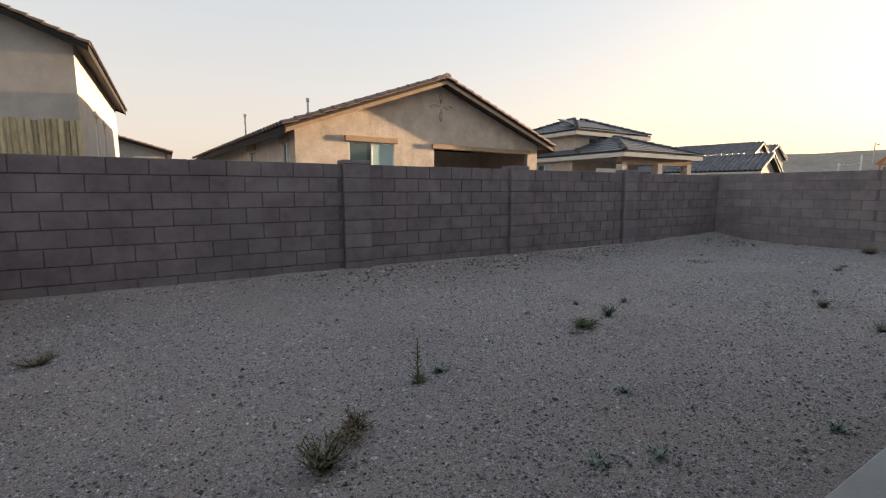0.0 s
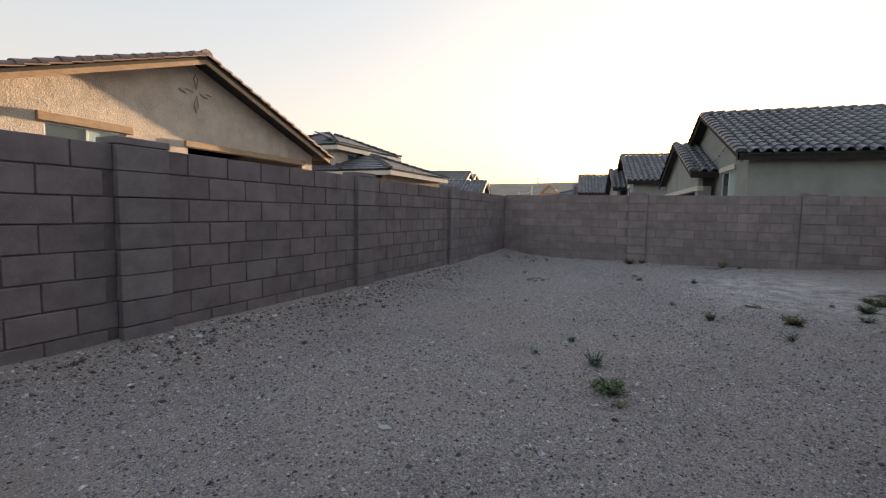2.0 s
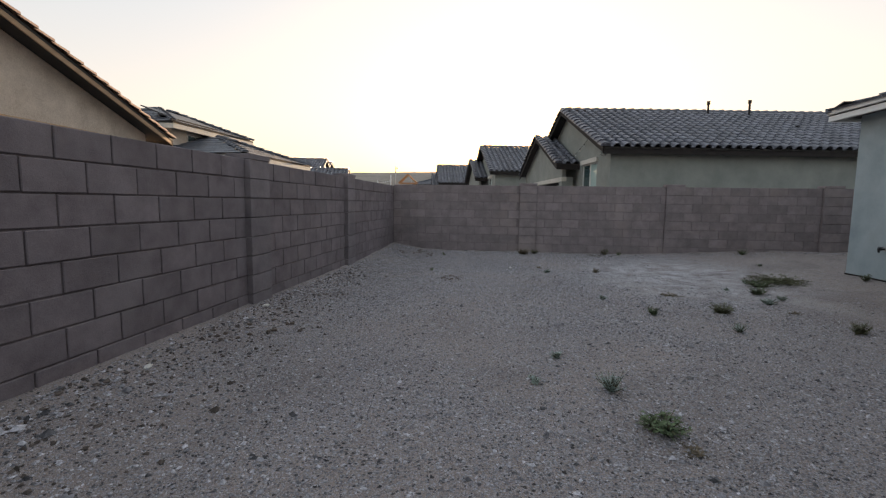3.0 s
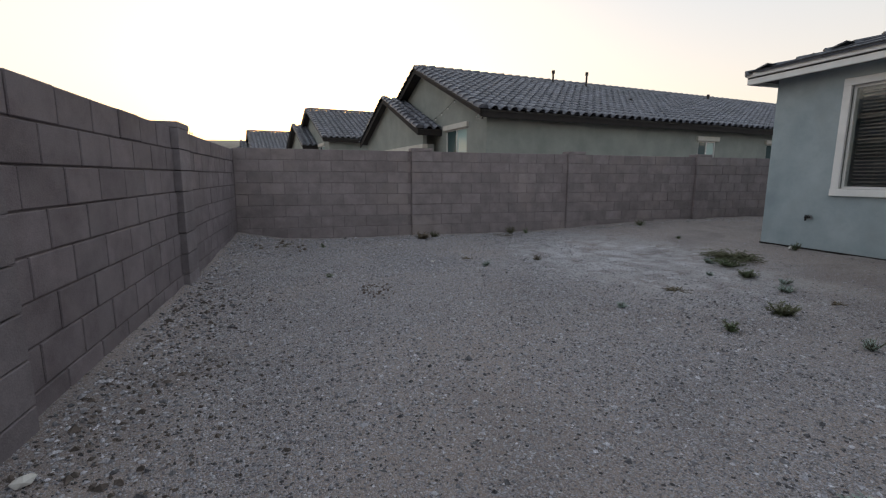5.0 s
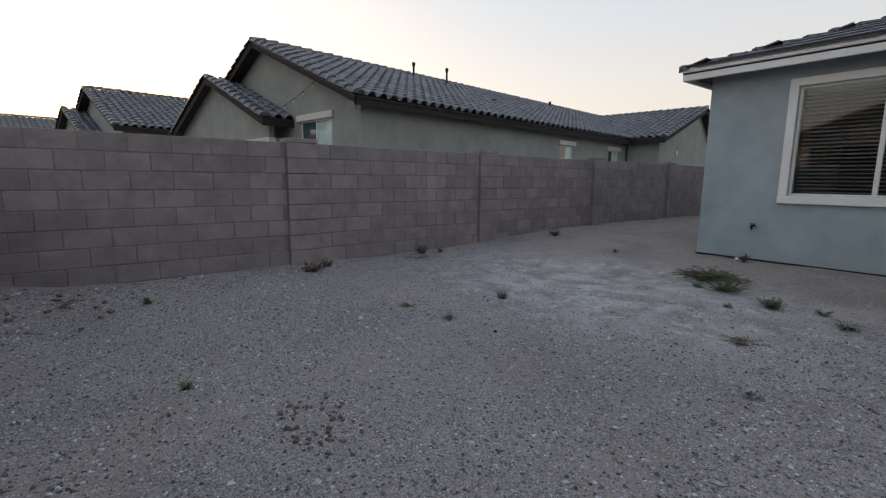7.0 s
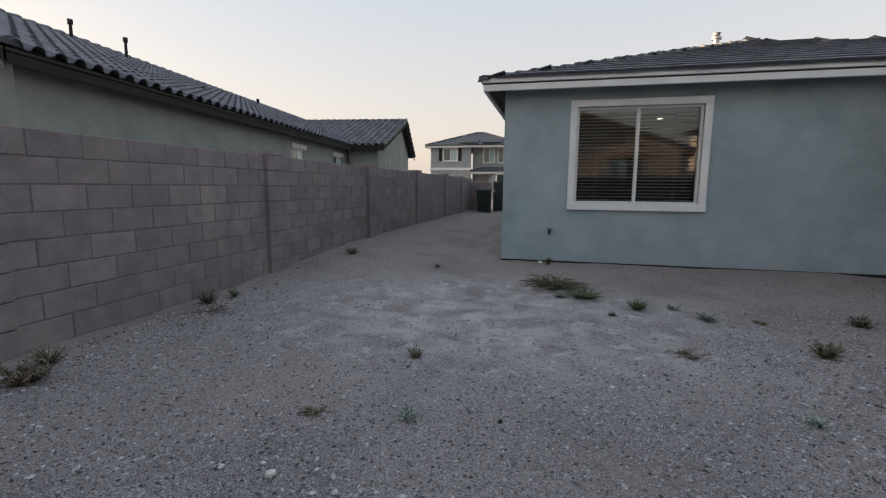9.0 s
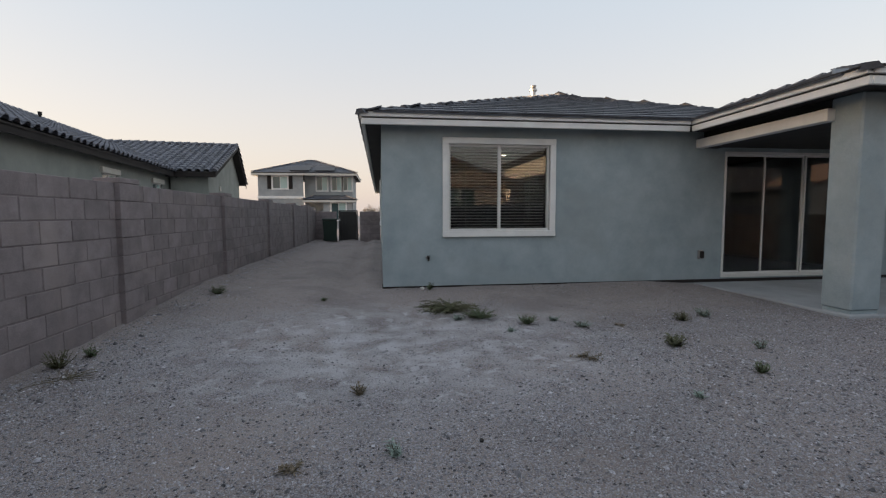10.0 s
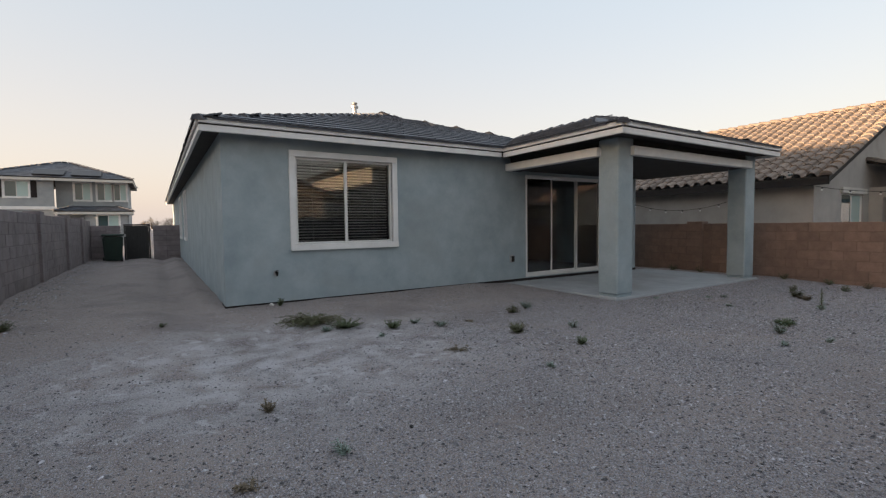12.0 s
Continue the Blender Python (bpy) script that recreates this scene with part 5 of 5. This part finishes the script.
weed(9.58, 2.91, 0.10, 0.03, M_DRY, DRY, 22, 6, 20, flat=True)
weed(6.86, 2.33, 0.05, 0.05, M_SAGE, SAGE, 14, 10, 21)
weed(11.40, 3.10, 0.19, 0.13, M_DRY, "dark dried weed at the foot of the block wall", 60, 6, 22, 0.8, 0.045)
weed(11.60, 2.85, 0.14, 0.11, M_OLIVE, "dull olive weed at the foot of the block wall", 40, 8, 23)
weed(11.72, 1.22, 0.13, 0.16, M_OLIVE, "dull olive weed at the foot of the block wall", 40, 10, 24)
weed(11.65, 0.92, 0.08, 0.13, M_GREEN, GREEN, 20, 10, 25)
weed(11.45, -1.65, 0.13, 0.13, M_GREEN, GREEN, 40, 12, 26)
weed(11.55, 1.45, 0.28, 0.03, M_DRY, "grey dry twigs lying by the block wall", 22, 3, 27, flat=True)
weed(11.25, 5.55, 0.34, 0.04, M_DRY, "grey dry twigs lying in the corner of the walls", 24, 2, 127, flat=True)
weed(3.82, 3.45, 0.05, 0.05, M_SAGE, SAGE, 14, 10, 28)
weed(1.58, 2.66, 0.06, 0.06, M_SAGE, SAGE, 18, 10, 29)
weed(-0.88, 4.25, 0.16, 0.10, M_DRY, DRY, 26, 8, 30)
weed(2.40, 1.75, 0.06, 0.05, M_SAGE, SAGE, 14, 9, 31)
weed(2.86, 0.82, 0.06, 0.05, M_SAGE, SAGE, 14, 9, 32)
weed(1.63, 1.30, 0.07, 0.05, M_SAGE, SAGE, 16, 9, 33)
weed(1.93, 1.20, 0.07, 0.05, M_SAGE, SAGE, 16, 9, 133)
weed(4.37, 3.24, 0.06, 0.05, M_SAGE, SAGE, 16, 9, 134)
weed(7.70, 0.42, 0.05, 0.05, M_SAGE, SAGE, 14, 9, 34)
weed(5.50, 0.24, 0.11, 0.12, M_OLIVE, "tufted olive weed with dry tips on gravel", 34, 12, 35)
weed(9.9, -1.2, 0.05, 0.05, M_GREEN, GREEN, 12, 9, 36)
weed(10.9, 4.9, 0.05, 0.08, M_GREEN, GREEN, 14, 9, 37)
weed(8.9, 4.9, 0.04, 0.05, M_GREEN, GREEN, 12, 8, 38)
for i, (x, y, s) in enumerate(((-1.75, 0.9, 1.3), (-1.72, 1.7, 1.0), (-1.6, 2.35, 1.0), (-1.7, -0.9, 1.1), (-1.65, -1.6, 1.2), (0.8, 2.2, 0.8), (-0.3, 1.6, 0.9), (-0.9, 2.2, 0.9))):
    weed(x, y, 0.12 * s, 0.13 * s, (M_OLIVE, M_GREEN, M_DRY)[i % 3], ("dull olive weed near the tan block wall", "low green weed near the tan block wall", "dry brown weed near the tan block wall")[i % 3], 30, 10, 40 + i)


def tall_weed(x, y, h, seed):
    """One upright leafy stalk with a rosette at its foot."""
    rng = random.Random(seed)
    plant = thing("weed", "upright leafy green stalk with a rosette at its foot", "weed", pose(x, y, ground_z(x, y) - 0.004), "weeds in the yard")
    part("stem", tube(bmesh.new(), 0.006, 0, h, 7, r2=0.002), M_STEM, plant)
    lb = bmesh.new()
    for k in range(16):
        a = k * 2.4
        leaf(lb, Vector((0, 0, 0.01)), Vector((math.cos(a), math.sin(a), rng.uniform(.5, 1.4))), rng.uniform(.07, .11), 0.012, 0.8)
    for k in range(34):
        a, t = k * 2.4, (k + 2) / 36
        leaf(lb, Vector((0, 0, h * t)), Vector((math.cos(a), math.sin(a), 1.0)), 0.075 * (1.15 - t), 0.010, 0.4)
    part("foliage", lb, M_GREEN, plant)


tall_weed(1.37, 2.58, 0.31, 1)


def lump(name, label, category, x, y, sx, sy, sz, mat, seed, sink=0.3):
    """One irregular flat-sided stone or scrap."""
    rng = random.Random(seed)
    bm = bmesh.new()
    bmesh.ops.create_icosphere(bm, subdivisions=1, radius=1)
    for v in bm.verts:
        v.co *= 1 + 0.4 * noise.noise(v.co * 1.7 + Vector((seed * 3.1, 0, 0))) + rng.uniform(-.16, .16)
        v.co.x, v.co.y, v.co.z = v.co.x * sx, v.co.y * sy, v.co.z * sz
    ob = part(name, bm, mat, None, m=pose(x, y, ground_z(x, y) + sz * (1 - sink), 0, 0, rng.uniform(0, 180)))
    return tagged(ob, label, category)


M_PALE = surface("pale_stone", (0.55, 0.53, 0.5), (0.72, 0.7, 0.67), 12, 80, 0.4, 0.9)
M_MUD = surface("dark_clod", (0.10, 0.075, 0.06), (0.18, 0.14, 0.115), 12, 80, 0.6, 0.95)
lump("stone", "pale broken piece of block by the wall", "stone", 5.22, 6.12, 0.045, 0.03, 0.022, M_PALE, 1)
lump("stone", "white stone lying on the gravel", "stone", 9.48, 3.46, 0.025, 0.02, 0.016, M_PALE, 2)
lump("stone", "white stone lying on the gravel", "stone", 9.56, 3.40, 0.017, 0.013, 0.01, M_PALE, 3)
lump("stone", "white flat scrap by the foot of the wall", "stone", 3.5, 6.05, 0.06, 0.03, 0.008, M_PALE, 4)
lump("stone", "pale grey flat stone in the gravel", "stone", 2.12, 3.86, 0.04, 0.03, 0.007, M_CONCRETE, 5)
lump("stone", "white stone at the foot of the stucco wall", "stone", 8.46, -1.93, 0.04, 0.03, 0.025, M_PALE, 6)
lump("stone", "small black stone on the gravel", "stone", 8.55, 2.74, 0.018, 0.016, 0.013, M_BLACK, 7)
for i in range(60):
    r = random.Random(200 + i)
    a, d = r.uniform(0, 6.28), 0.10 + abs(r.gauss(0, 0.07))
    k = r.uniform(0.007, 0.017)
    lump("clod", "dark clod of soil round a shallow dug hole", "clod", 8.1 + 1.35 * d * math.cos(a), 4.46 + 0.85 * d * math.sin(a), k, k * r.uniform(0.6, 1), k * 0.7, M_MUD, 200 + i)
for i in range(9):
    r = random.Random(50 + i)
    lump("clod", "dark clod of soil by the block wall", "clod", 4.6 + r.uniform(-.35, .3), 5.82 + r.uniform(-.16, .2), r.uniform(.015, .04), r.uniform(.015, .03), 0.014, M_MUD, 60 + i)
for i in range(10):
    r = random.Random(90 + i)
    lump("clod", "clod of soil in the corner of the walls", "clod", 11.3 + r.uniform(-.7, .35), 5.5 + r.uniform(-.4, .5), r.uniform(.02, .05), r.uniform(.02, .04), 0.018, M_MUD, 100 + i)


# ---- bare trees beyond the gate ----
def bare_tree(x, y, h, seed):
    """A leafless tree: tapered trunk and forking limbs down to twigs."""
    rng = random.Random(seed)
    tree = thing("tree", "leafless brown tree beyond the side gate", "tree", pose(x, y, -0.1), "bare trees beyond the gate")
    trunk, crown = bmesh.new(), bmesh.new()

    def limb(bm, a, b, ra, rb):
        d = (b - a).normalized()
        s = d.cross(Vector((0.31, 0.17, 0.9))).normalized()
        u = d.cross(s)
        ring = [[bm.verts.new(c + (s * math.cos(k * 1.2566) + u * math.sin(k * 1.2566)) * r) for k in range(5)] for c, r in ((a, ra), (b, rb))]
        for k in range(5):
            bm.faces.new((ring[0][k], ring[0][(k + 1) % 5], ring[1][(k + 1) % 5], ring[1][k]))

    def grow(p, d, length, r, depth):
        q = p + d * length
        limb(trunk if depth < 2 else crown, p, q, r, r * 0.72)
        if depth < 5:
            for k in range(3 if depth else 4):
                e = (d + Vector((rng.uniform(-.8, .8), rng.uniform(-.8, .8), rng.uniform(-.15, .45)))).normalized()
                grow(p.lerp(q, rng.uniform(0.6, 1.0)), e, length * rng.uniform(0.6, 0.8), r * 0.6, depth + 1)

    grow(Vector((0, 0, 0)), Vector((0, 0, 1)), h * 0.3, h * 0.02, 0)
    part("trunk", trunk, M_STEM, tree)
    part("crown", crown, M_DRY, tree)


for i, (x, y, h) in enumerate(((9.9, -47.0, 3.2), (8.6, -49.0, 3.6), (7.2, -50.0, 3.2), (10.6, -52.0, 3.6))):
    bare_tree(x, y, h, 5 + i)
